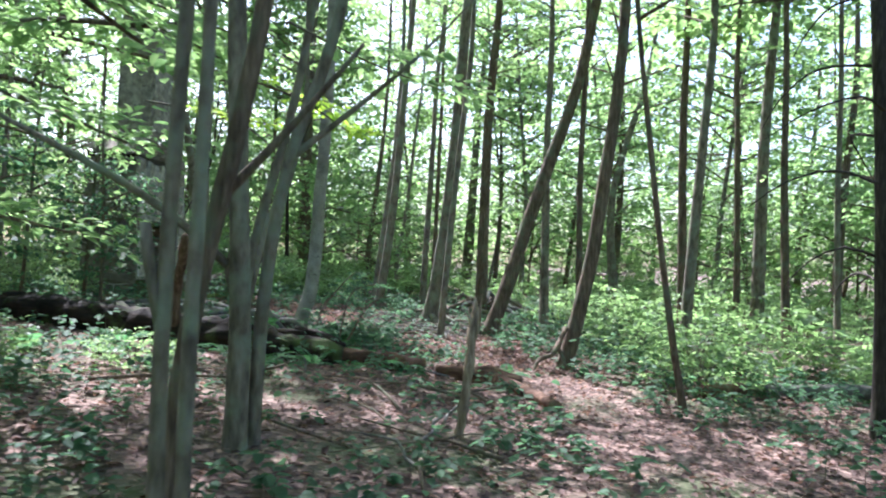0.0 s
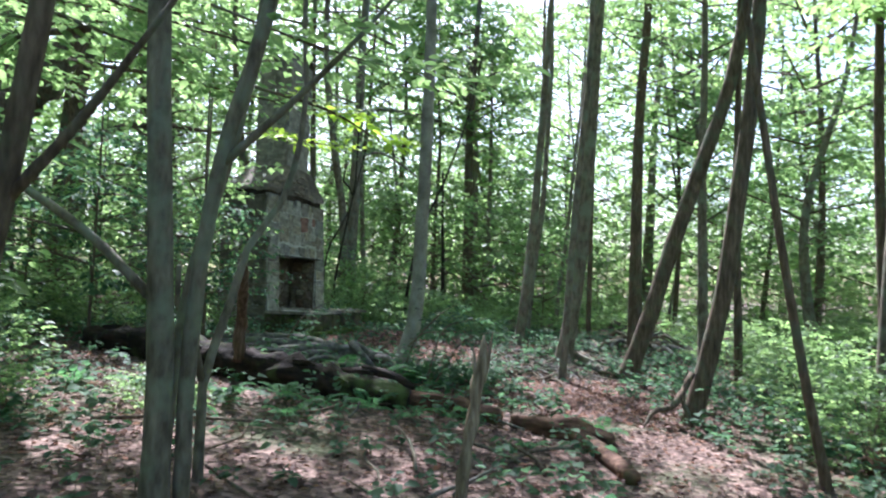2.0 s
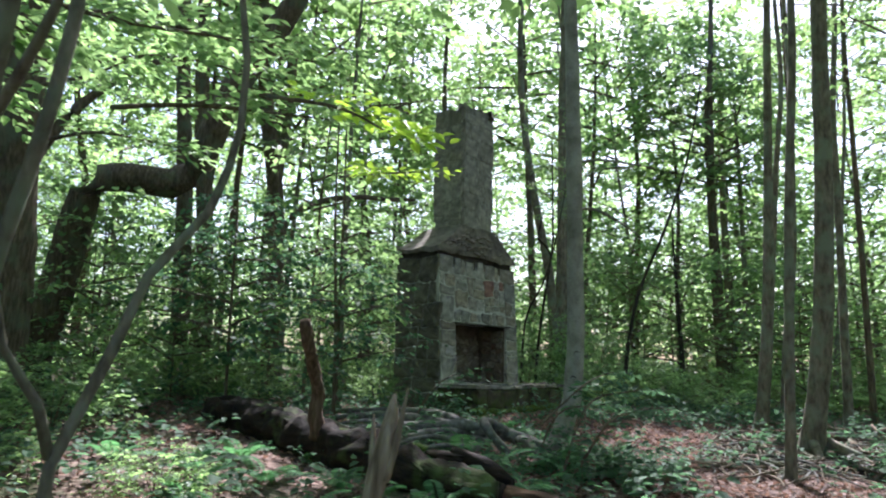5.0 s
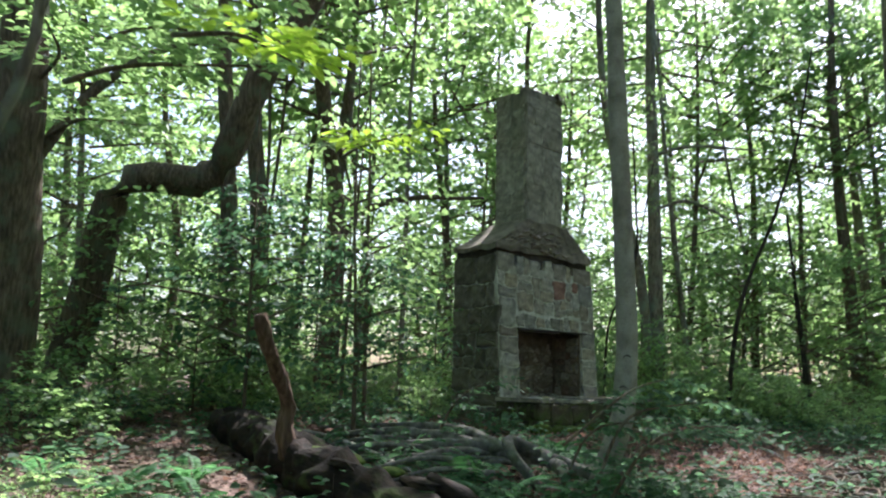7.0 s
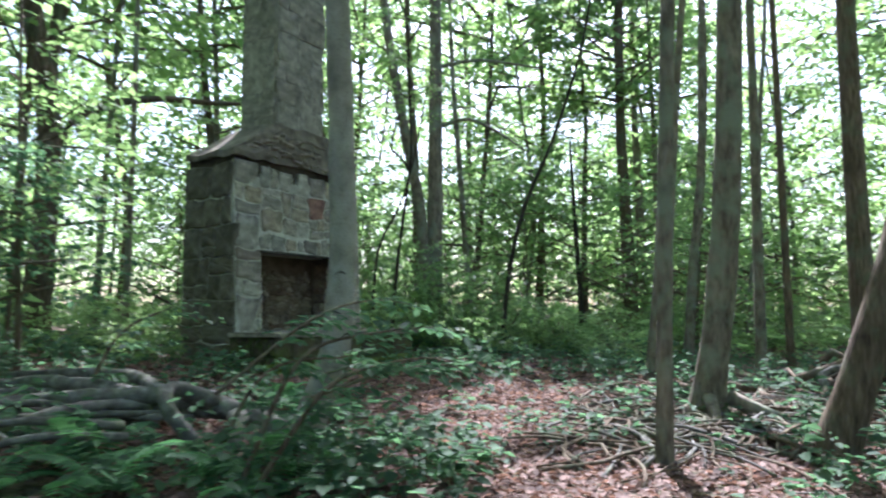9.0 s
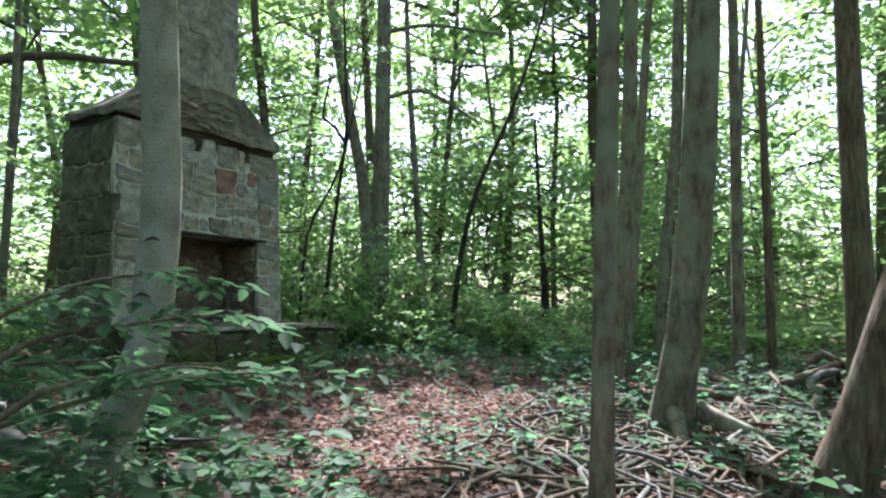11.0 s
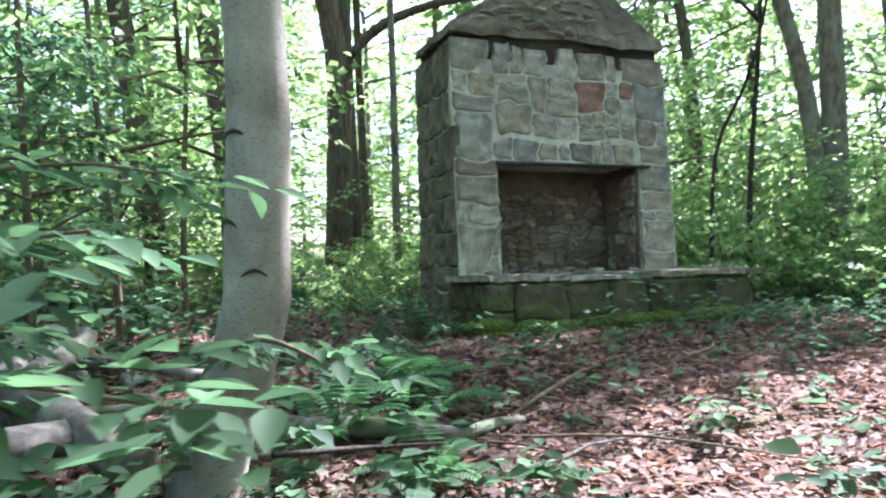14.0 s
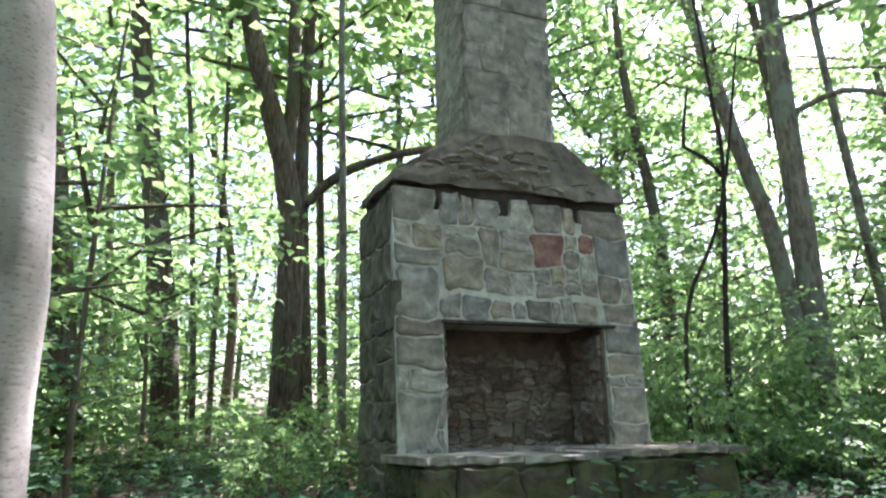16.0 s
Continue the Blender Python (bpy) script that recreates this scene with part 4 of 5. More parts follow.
tree([(4.5, 0.6, 0.2), (4.41, 0.4, 1.79), (4.24, -0.04, 3.76), (4.09, -0.16, 4.42)], 0.045, 5.5, BARK_DARK, "thin crooked dark sapling", kit(KITS_THIN), 0.75, 0.45, 0.2, limbs=[[(4.25, 0.0, 3.7, 0.03), (4.0, 0.0, 3.9, 0.026), (3.78, 0.07, 4.03, 0.024), (3.76, -0.1, 4.69, 0.012)]])
tree([(3.9, 0.62, 0.2), (3.95, 0.52, 2.06), (4.17, 0.21, 2.91), (4.27, -0.04, 3.69)], 0.036, 4.0, BARK_DARK, "thin leaning dark sapling", kit(KITS_THIN), 0.8, 0.3, 0.2)
tree([(6.3, -0.9, 0.1), (6.36, -1.03, 1.56), (6.41, -1.28, 2.78), (6.6, -1.59, 3.74), (6.81, -1.87, 4.53)], 0.06, 7, BARK_DARK, "thin leaning dark sapling", kit(KITS_THIN), 0.6, 0.7)
MID = (
    ((15.86, -0.37, 1.68), (15.26, -0.38, 7.16), 0.26), ((17.79, -0.73, 0.85), (17.38, -0.85, 5.06), 0.15), ((17.13, 0.03, 1.81), (16.45, 0.04, 7.8), 0.21),
    ((18.83, 0.12, 2.07), (18.26, 0.11, 7.19), 0.22), ((4.3, -7.53, 0.0), (4.25, -7.51, 4.41), 0.17), ((2.72, -14.32, -0.39), (2.64, -14.3, 4.0), 0.19),
    ((-0.58, -13.44, 0.55), (-0.62, -13.3, 3.27), 0.1), ((0.38, -11.81, 1.18), (0.34, -12.0, 4.5), 0.14), ((2.4, -12.33, 0.63), (2.35, -12.2, 4.28), 0.13),
    ((2.33, -8.96, 0.49), (2.28, -8.87, 4.14), 0.12), ((0.33, -9.41, 1.08), (0.3, -9.34, 3.23), 0.08),
    ((-0.55, -14.5, 0.65), (-0.6, -14.4, 3.0), 0.07), ((2.42, -13.66, 1.23), (2.38, -13.55, 4.34), 0.095), ((6.24, -5.91, 1.05), (5.9, -6.0, 4.5), 0.1),
    ((7.6, -6.16, 1.17), (7.1, -6.19, 6.0), 0.08), ((7.63, -4.45, 1.52), (7.55, -4.71, 3.74), 0.11), ((0.5, 6.3, 1.5), (0.32, 5.93, 4.85), 0.19),
    ((8.9, 1.5, 1.5), (8.75, 1.7, 5.0), 0.1), ((10.97, -3.69, 1.6), (10.8, -3.91, 3.7), 0.1),
    ((11.92, -4.73, 1.19), (11.74, -5.02, 3.74), 0.08), ((-0.95, 7.11, 3.0), (-0.97, 6.51, 5.98), 0.06), ((2.95, 8.3, 4.0), (2.73, 7.56, 8.92), 0.1),
    ((1.6, 9.7, 2.0), (1.2, 8.6, 7.2), 0.13), ((7.72, 9.95, 2.22), (6.92, 9.27, 8.03), 0.15), ((-1.35, 6.3, 2.5), (-1.59, 5.75, 5.6), 0.06), ((21.16, -7.6, -0.19), (20.59, -7.77, 5.17), 0.3),
)
for i, (a, b, r) in enumerate(MID):
    tree([a, b], r, 11 + 4 * rng.random(), (BARK, BARK_GREY)[i % 2], "", kit(KITS), 0.42 + 0.2 * rng.random(), (0.8 + 0.4 * rng.random()) * (0.45 if in_gap(a[0], a[1], 1.3) or in_gap(a[0], a[1], 4.4, SUN_SPOTS[:1]) else 1.0), 0.3, sides=8, group="forest trees")

# ---- forest all round ----


def free_spot(lo, hi, near):
    while True:
        a = rng.uniform(0, 2 * math.pi)
        d = math.sqrt(rng.uniform(lo * lo, hi * hi))
        x, y = -3 + d * math.cos(a), -4 + d * math.sin(a)
        if not (-18 < x < near and -13 < y < 3.5):
            return x, y


FAR_TREES = []
for i in range(10):
    h = rng.uniform(10, 15)
    x, y = free_spot(14, 50, 5)
    z = ground_height(x, y)
    t = tree([(x, y, z), (x + rng.normal(0, 0.25), y + rng.normal(0, 0.25), z + 4), (x + rng.normal(0, 0.5), y + rng.normal(0, 0.5), z + 8)], rng.uniform(0.07, 0.2), h, (BARK, BARK_GREY)[i % 2], "", KITS[i % 4], 0.5, rng.uniform(0.9, 1.3), 0.3, sides=7,
             low=(*KITS_LOW[i % 4], 2.0 + rng.random() * 2.5, rng.uniform(0.8, 1.3)), group="forest trees")
    FAR_TREES.append(t)
for i in range(120):
    x, y = free_spot(11, 52, 7.5)
    if in_gap(x, y, 1.0):
        continue
    s = rng.uniform(0.85, 1.2)
    copy_thing(FAR_TREES[i % 10], Matrix.Translation((x, y, ground_height(x, y))) @ Matrix.Rotation(rng.uniform(0, 6.28), 4, "Z") @ Matrix.Scale(s, 4))
for x, y in ((6, 8), (9.5, 10), (12.5, 8.5), (7, 14), (14, 13), (-3.2, 16), (-5.5, 13), (-4, 21), (15, -13.6), (16.5, -20), (18, -8.5), (17, 3.5), (-7.5, 9.5), (-3.8, 11), (14, -9.6), (10.2, -12.6), (22, -15), (21, -4.5), (24, 0.5), (25, -10), (22, 8), (20.5, -12.5), (13, -17.5), (19, -18.5), (9.5, -20)):
    copy_thing(FAR_TREES[int(rng.integers(10))], Matrix.Translation((x, y, ground_height(x, y))) @ Matrix.Rotation(rng.uniform(0, 6.28), 4, "Z"))

# understory saplings
SAPLINGS = []
for i in range(6):
    x, y = free_spot(13, 30, 6)
    z = ground_height(x, y)
    ob = thing("sapling", (x, y, z), "leafy green understory sapling", "sapling", "understory saplings")
    v, f = tube([(0, 0, -0.1, 0.03), (0.1, 0.05, 2, 0.022), (0.05, 0.2, 4.5, 0.008)], 5, 0.8, 0.05)
    part_of("trunk", mesh_of("trunk", v, f, BARK, True), ob)
    w, lv = KITS_LOW[i % 4]
    m = Matrix.Translation((0, 0, 0.35)) @ Matrix.Rotation(i * 1.1, 4, "Z")
    tagged(part_of("branchwork", w, ob, m), kind="stuff")
    tagged(part_of("crown", lv, ob, m), kind="stuff")
    SAPLINGS.append(ob)
for i in range(270):
    x, y = free_spot(11, 50, 7)
    d = math.hypot(x + 3, y + 4)
    s = rng.uniform(0.45, 1.1) if d < 24 else rng.uniform(1.0, 2.0)
    if d < 17 and in_gap(x, y, 0.8):
        continue
    copy_thing(SAPLINGS[i % 6], Matrix.Translation((x, y, ground_height(x, y))) @ Matrix.Rotation(rng.uniform(0, 6.28), 4, "Z") @ Matrix.Scale(s, 4))
for x, y, s in ((-3.4, 2.2, 0.5), (-4.6, 1.6, 0.5), (-2.9, 3.4, 0.5), (-1.5, 4.4, 0.5), (-5.4, 2.6, 0.6), (-3.2, 6.6, 0.6), (-4.4, 4.6, 0.8), (1.8, 3.6, 0.7), (3.2, 3.2, 0.6), (4.6, 2.6, 0.7), (5.2, 0.6, 0.45), (6.2, -0.4, 0.4), (-6.6, 5.0, 0.9), (-8.0, 3.6, 0.8), (-9.5, 2.6, 0.9), (-11, 0.5, 0.7), (-12.5, -1.5, 0.7), (-5.2, 3.2, 0.4)):
    copy_thing(SAPLINGS[int(rng.integers(6))], Matrix.Translation((x, y, ground_height(x, y))) @ Matrix.Rotation(rng.uniform(0, 6.28), 4, "Z") @ Matrix.Scale(s, 4))

for x, y, s in ((9.5, 2.5, 0.9), (11.5, 1.2, 1.0), (12.5, 3.6, 1.2), (14.5, 0.6, 1.2), (9.0, 5.2, 1.0), (15.5, 4.0, 1.4), (12.0, -1.8, 0.9), (13.5, -3.6, 1.1), (7.2, 4.0, 0.8), (17.5, 2.0, 1.5), (16.5, -2.6, 1.3)):
    copy_thing(SAPLINGS[int(rng.integers(6))], Matrix.Translation((x, y, ground_height(x, y))) @ Matrix.Rotation(rng.uniform(0, 6.28), 4, "Z") @ Matrix.Scale(s, 4))

# a broad-leaved sapling left of the fireplace
MAPLE = tree_kit(0.9, 3.6, 1.25, 12, 6, 0.125, LEAF_MID, BARK, "round", 9)
MAPLE_DIM = tree_kit(0.7, 3.4, 1.3, 15, 8, 0.12, LEAF_LOW, BARK, "round", 10)
tree([(-3.6, -1.0, 0.1), (-3.62, -1.02, 0.9), (-3.66, -1.0, 2.0), (-3.7, -0.95, 3.2)], 0.032, 4.0, BARK, "thin broad-leaved sapling among dead branches", MAPLE_DIM, 0.05, 0.65, 0.2)
tree([(-3.05, -0.45, 0.15), (-3.1, -0.5, 0.9), (-3.2, -0.6, 2.0), (-3.3, -0.7, 3.4)], 0.035, 4.4, BARK, "thin broad-leaved sapling near the fireplace", MAPLE, 0.05, 0.8, 0.2)
tree([(-4.3, 0.6, 0.3), (-4.35, 0.55, 1.4), (-4.4, 0.5, 3.4)], 0.03, 4.0, BARK, "thin broad-leaved sapling in the woods", MAPLE_DIM, 0.05, 0.9, 0.2)
tree([(-2.0, 2.6, 0.3), (-2.0, 2.6, 1.4), (-2.1, 2.5, 3.4)], 0.03, 4.0, BARK, "thin broad-leaved sapling in the woods", MAPLE, 0.05, 1.0, 0.2)
tree([(-2.55, 0.9, 0.3), (-2.55, 0.85, 1.4), (-2.45, 0.8, 4.0)], 0.035, 5.0, BARK, "thin broad-leaved sapling with sunlit leaves", MAPLE, 0.12, 1.15, 0.2)

# a dead-limbed conifer at the edge of the walk
dead = []
for i in range(15):
    z = 1.2 + i * 0.27
    a = i * 2.1 + rng.normal(0, 0.4)
    L = rng.uniform(0.9, 2.0)
    ca, sa = math.cos(a), math.sin(a)
    k = rng.normal(0, 0.25)
    dead.append([(-7.13, -11.35, z, 0.02), (-7.13 + ca * L * 0.4, -11.35 + sa * L * 0.4, z + 0.12, 0.015), (-7.13 + ca * L * 0.75 - sa * k, -11.35 + sa * L * 0.75 + ca * k, z - 0.05, 0.01), (-7.13 + ca * L - sa * k * 2, -11.35 + sa * L + ca * k * 2, z - 0.35, 0.004)])
tree([(-7.12, -11.41, 0.0), (-7.13, -11.38, 1.0), (-7.15, -11.32, 2.36)], 0.12, 12, BARK_DARK, "dark conifer with bare drooping dead limbs", kit(KITS), 0.55, 0.9, 0.3, limbs=dead)

# ---- undergrowth ----


def shrub_mesh(count, size, height, mat, leaf):
    """A low dense bush of leafy twigs."""
    st, wy = [], []
    for i in range(count):
        a = rng.uniform(0, 6.28)
        r = size * math.sqrt(rng.random())
        z = height * rng.uniform(0.1, 1.0) * (1 - 0.55 * (r / size) ** 2)
        st.append((r * math.cos(a), r * math.sin(a), z))
        wy.append((math.cos(a) + rng.normal(0, 0.5), math.sin(a) + rng.normal(0, 0.5), rng.uniform(-0.1, 0.7)))
    P, A, N = sprays(st, wy, 9, 0.34)
    ln = leaf * rng.uniform(0.7, 1.3, len(P))
    return leaf_mesh("foliage", P, A, N, ln, ln * 0.6, mat, False)


def stems_mesh(size, height, k=9):
    bits = []
    for i in range(k):
        a = rng.uniform(0, 6.28)
        r = size * rng.uniform(0.3, 0.9)
        bits.append(tube([(0.05 * math.cos(a), 0.05 * math.sin(a), -0.05, 0.009), (r * 0.4 * math.cos(a), r * 0.4 * math.sin(a), height * 0.5, 0.007), (r * math.cos(a), r * math.sin(a), height * 0.85, 0.003)], 4, 0.3, 0.05))
    return mesh_of("stem", *joined(bits), BARK)


SHRUBS = []
for i in range(4):
    ob = thing("shrub", (14 + i, 9, ground_height(14 + i, 9)), "dense low green shrub", "shrub", "undergrowth shrubs")
    tagged(part_of("stem", stems_mesh(0.8, 1.0), ob), kind="stuff")
    tagged(part_of("foliage", shrub_mesh(150, 0.95, 1.15, LEAF_MID, 0.1), ob), kind="stuff")
    SHRUBS.append(ob)


def shrub(x, y, s, sz=None):
    copy_thing(SHRUBS[int(rng.integers(4))], Matrix.Translation((x, y, ground_height(x, y))) @ Matrix.Rotation(rng.uniform(0, 6.28), 4, "Z") @ Matrix.Diagonal((s, s, sz or s, 1)))


for x, y, s, sz in ((-0.75, 0.9, 0.5, 0.6), (-0.5, 1.9, 0.6, 0.7), (-1.6, 2.6, 0.7, 0.7), (4.0, 0.5, 0.8, 1.1), (4.8, 1.2, 1.1, 1.7), (5.6, 0.2, 1.1, 1.4), (5.0, -0.9, 0.7, 0.8), (6.6, -0.8, 1.0, 1.1), (6.3, 1.3, 1.2, 1.9), (3.7, 1.6, 0.9, 1.4), (7.4, 0.2, 1.1, 1.5), (7.4, -2.0, 0.9, 0.8), (8.4, -0.6, 1.1, 1.1),
                    (3.2, 2.2, 0.8, 1.1), (1.4, 2.4, 0.8, 1.0), (0.2, 2.9, 0.7, 0.9), (-2.6, 3.6, 0.9, 0.9), (-4.0, 2.2, 0.9, 0.8), (-6.2, 1.2, 0.9, 0.9), (-7.2, -0.4, 0.8, 0.7), (-8.4, 0.4, 1.0, 0.9), (-3.0, 1.6, 0.6, 0.5), (9.5, -2.6, 1.1, 1.0), (6.8, -3.2, 0.8, 0.6),
                    (-3.2, -10.6, 1.0, 0.9), (-1.6, -10.2, 0.9, 0.8), (-4.8, -10.2, 0.8, 0.7), (0.4, -10.4, 1.0, 0.9), (-2.4, -12.0, 1.1, 1.0), (-5.2, -13.4, 1.0, 0.9), (-3.4, -14.2, 1.1, 1.0), (1.8, -10.8, 1.0, 0.9), (3.6, -9.6, 0.9, 0.8), (2.2, -12.6, 1.1, 1.0), (5.0, -11.0, 1.1, 1.0),
                    (-13.0, -2.0, 1.0, 1.0), (-11.2, -1.4, 0.9, 0.9), (-9.8, -1.8, 0.8, 0.7), (-8.6, -2.2, 0.6, 0.5), (-10.6, -0.2, 1.0, 1.1), (-7.6, -3.3, 0.45, 0.4), (-12.2, -3.4, 0.6, 0.5)):
    shrub(x, y, s, sz)
for i in range(190):
    x, y = free_spot(9, 34, 6.5)
    s = rng.uniform(0.7, 1.5)
    shrub(x, y, s, s * rng.uniform(0.7, 1.2))


def scatter_plants(count, area, keep, height, leaf, per, mat, name, label, category):
    P, A, N = [], [], []
    stems = []
    while len(stems) < count:
        x, y = rng.uniform(area[0], area[1]), rng.uniform(area[2], area[3])
        if not keep(x, y):
            continue
        z = ground_height(x, y)
        h = height * rng.uniform(0.4, 1.3)
        stems.append((x, y, z, h))
        n = int(per * rng.uniform(0.6, 1.4))
        for k in range(n):
            a = rng.uniform(0, 6.28)
            f = rng.uniform(0.35, 1.0)
            rr = h * 0.25 * rng.random()
            P.append((x + rr * math.cos(a), y + rr * math.sin(a), z + h * f))
            A.append((math.cos(a), math.sin(a), rng.uniform(-0.35, 0.35)))
            N.append((rng.normal(0, 0.3), rng.normal(0, 0.3), 1))
    ln = leaf * rng.uniform(0.6, 1.35, len(P))
    ob = new(name, leaf_mesh(name, P, A, N, ln, ln * 0.66, mat, leaf < 0.2))
    tagged(ob, label, category, kind="stuff")
    bits = []
    for x, y, z, h in stems[: count]:
        bits.append(([(x - 0.004, y, z - 0.02), (x + 0.004, y, z - 0.02), (x, y + 0.005, z - 0.02), (x + 0.002, y, z + h)], [(0, 1, 3), (1, 2, 3), (2, 0, 3)]))
    st = new("stem", mesh_of("stem", *joined(bits), BARK))
    st.parent = ob


WALKED = ((-15.5, -6.2), (-13.1, -8.2), (-11.0, -8.8), (-9.0, -8.7), (-6.2, -8.1), (-4.1, -7.5), (-2.0, -6.2))


def off_walk(x, y):
    best = 9.0
    for (ax, ay), (bx, by) in zip(WALKED, WALKED[1:]):
        k = max(0.0, min(1.0, ((x - ax) * (bx - ax) + (y - ay) * (by - ay)) / ((bx - ax) ** 2 + (by - ay) ** 2)))
        best = min(best, math.hypot(x - ax - k * (bx - ax), y - ay - k * (by - ay)))
    return best


def path_bare(x, y):
    """Trodden, litter-covered ground before the hearth and along the walk."""
    a = math.exp(-(((x - 0.6) / 1.9) ** 2 + ((y + 3.4) / 1.8) ** 2))
    b = math.exp(-(((x + 1.2) / 1.6) ** 2 + ((y + 6.4) / 0.9) ** 2))
    c = math.exp(-(((x + 8.4) / 1.6) ** 2 + ((y + 5.6) / 0.7) ** 2))
    return max(a, b, 0.6 * c)


def keep_cover(x, y):
    if -0.1 < x < 3.1 and -1.1 < y < 1.4:
        return False
    if off_walk(x, y) < 0.7:
        return False
    if -6.3 < x < -4.7 and -5.5 < y < 0.2:
        return rng.random() < 0.12
    n = 0.5 + 0.5 * noise.noise(Vector((x * 0.9, y * 0.9, 4)))
    if x < -6.0 and y < 0 and rng.random() < 0.5:
        return False
    return rng.random() < (0.15 + 0.95 * n) * (1 - 0.93 * path_bare(x, y))


scatter_plants(5000, (-16, 9, -13, 4), keep_cover, 0.2, 0.085, 8, LEAF_LOW, "ground_cover", "low green seedlings over the forest floor", "undergrowth")
scatter_plants(650, (-11, 9, -12, 3), lambda x, y: path_bare(x, y) < 0.25 and keep_cover(x, y), 0.45, 0.1, 12, LEAF_LOW, "seedlings", "knee-high green tree seedlings", "undergrowth")



def keep_bough_side(x, y):
    return off_walk(x, y) > 0.8


scatter_plants(30, (-4.4, -2.6, -6.2, -4.5), keep_bough_side, 0.45, 0.085, 16, LEAF_LOW, "beech_seedlings", "waist-high beech seedlings with broad green leaves", "seedlings")


def keep_far(x, y):
    return not (-17 < x < 7 and -12.5 < y < 3.2) and math.hypot(x + 3, y + 4) < 48


scatter_plants(3600, (-50, 45, -50, 44), keep_far, 0.9, 0.34, 8, LEAF_MID, "far_undergrowth", "green undergrowth deep in the woods", "undergrowth")

scatter_plants(1500, (-50, 45, -50, 44), lambda x, y: 21 < math.hypot(x + 3, y + 4) < 46, 7.5, 0.42, 44, LEAF, "far_saplings", "tall green saplings closing the woods far off", "undergrowth")

# leaf litter
n = 100000
lx, ly = rng.uniform(-15, 8, n), rng.uniform(-12, 4, n)
lx[:48000], ly[:48000] = rng.uniform(-4.5, 4.5, 48000), rng.uniform(-8.5, 0.5, 48000)
ok = ~((lx > -0.05) & (lx < 3.1) & (ly > -1.0) & (ly < 1.4))
lx, ly = lx[ok], ly[ok]
P = np.stack([lx, ly, [ground_height(a, b) + 0.02 + 0.03 * noise.noise(Vector((a * 1.3, b * 1.3, 0))) for a, b in zip(lx, ly)]], 1)
w = rng.uniform(0, 6.28, len(P))
A = np.stack([np.cos(w), np.sin(w), rng.normal(0.06, 0.26, len(P))], 1)
N = np.stack([rng.normal(0, 0.4, len(P)), rng.normal(0, 0.4, len(P)), np.ones(len(P))], 1)
ln = rng.uniform(0.045, 0.1, len(P))
tagged(new("leaf_litter", leaf_mesh("leaf_litter", P, A, N, ln, ln * 0.6, LITTER, False)), "dry brown fallen leaves on the ground", "leaf litter", kind="stuff")

# ferns


def frond_mesh(L):
    P, A, N, ln = [], [], [], []
    k = 17
    for i in range(k):
        f = (i + 1) / k
        c = (L * f * (1 - 0.12 * f), 0, L * (0.62 * f - 0.6 * f * f))
        w = L * 0.24 * math.sin(math.pi * (0.14 + 0.84 * f)) ** 0.9
        for s in (-1, 1):
            P.append(c)
            A.append((0.42, s, -0.12))
            N.append((0, 0, 1))
            ln.append(max(0.012, w))
    ln = np.array(ln)
    me = leaf_mesh("frond", P, A, N, ln, L * 0.055, FERN)
    return me


FROND = [frond_mesh(0.5), frond_mesh(0.42), frond_mesh(0.6)]


def fern(x, y, s=1.0):
    ob = thing("fern", (x, y, ground_height(x, y)), "green fern with arching fronds on the forest floor", "fern", "ferns")
    k = int(rng.integers(6, 10))
    for i in range(k):
        m = pose(0, 0, 0.02, 0, rng.uniform(-30, 8), 360 * i / k + rng.uniform(-18, 18)) @ Matrix.Scale(s * rng.uniform(0.75, 1.15), 4)
        part_of("frond", FROND[int(rng.integers(3))], ob, m)


for x, y, s in ((-1.65, -2.69, 1.1), (-1.2, -2.3, 1.0), (-1.2, -2.95, 0.9), (-1.9, -3.4, 1.1), (-1.6, -3.95, 0.9), (-2.0, -4.6, 0.8), (-0.9, -2.2, 0.8), (-2.3, -2.6, 0.9), (-4.1, -3.7, 1.1), (-3.6, -4.5, 1.1), (-4.4, -4.3, 1.0), (-4.8, -3.9, 0.9), (-3.9, -5.0, 1.0), (-3.3, -5.1, 0.9), (-4.9, -5.0, 1.0),
                (-2.7, -5.4, 0.8), (-6.3, -2.6, 0.8), (-6.6, -3.4, 0.9), (-6.2, -4.4, 0.7), (-7.0, -4.4, 0.7), (-5.6, -6.0, 0.8), (1.2, -8.4, 0.7), (-0.6, -8.0, 0.7), (-5.4, -7.4, 0.7), (-6.6, -6.8, 0.6), (-6.2, -3.9, 0.8), (-6.0, -4.9, 0.7), (-6.9, -2.7, 0.9), (-7.5, -3.5, 0.8), (-7.3, -2.0, 0.8), (-6.1, -5.4, 0.6), (-5.2, -4.4, 0.6)):
    fern(x, y, s)

# ---- fallen wood ----


def lying(name, line, mat, label, category, sides=10, rough=0.12, group="", step=0.2, wave=3.0):
    base = line[0][:3]
    ob = thing(name, (base[0], base[1], ground_height(base[0], base[1])), label, category, group)
    v, f = tube(shifted(line, ob.location), sides, step, rough, wave=wave)
    part_of("wood", mesh_of(name, v, f, mat, True), ob)
    return ob


def gz(x, y, up=0.0):
    return ground_height(x, y) + up


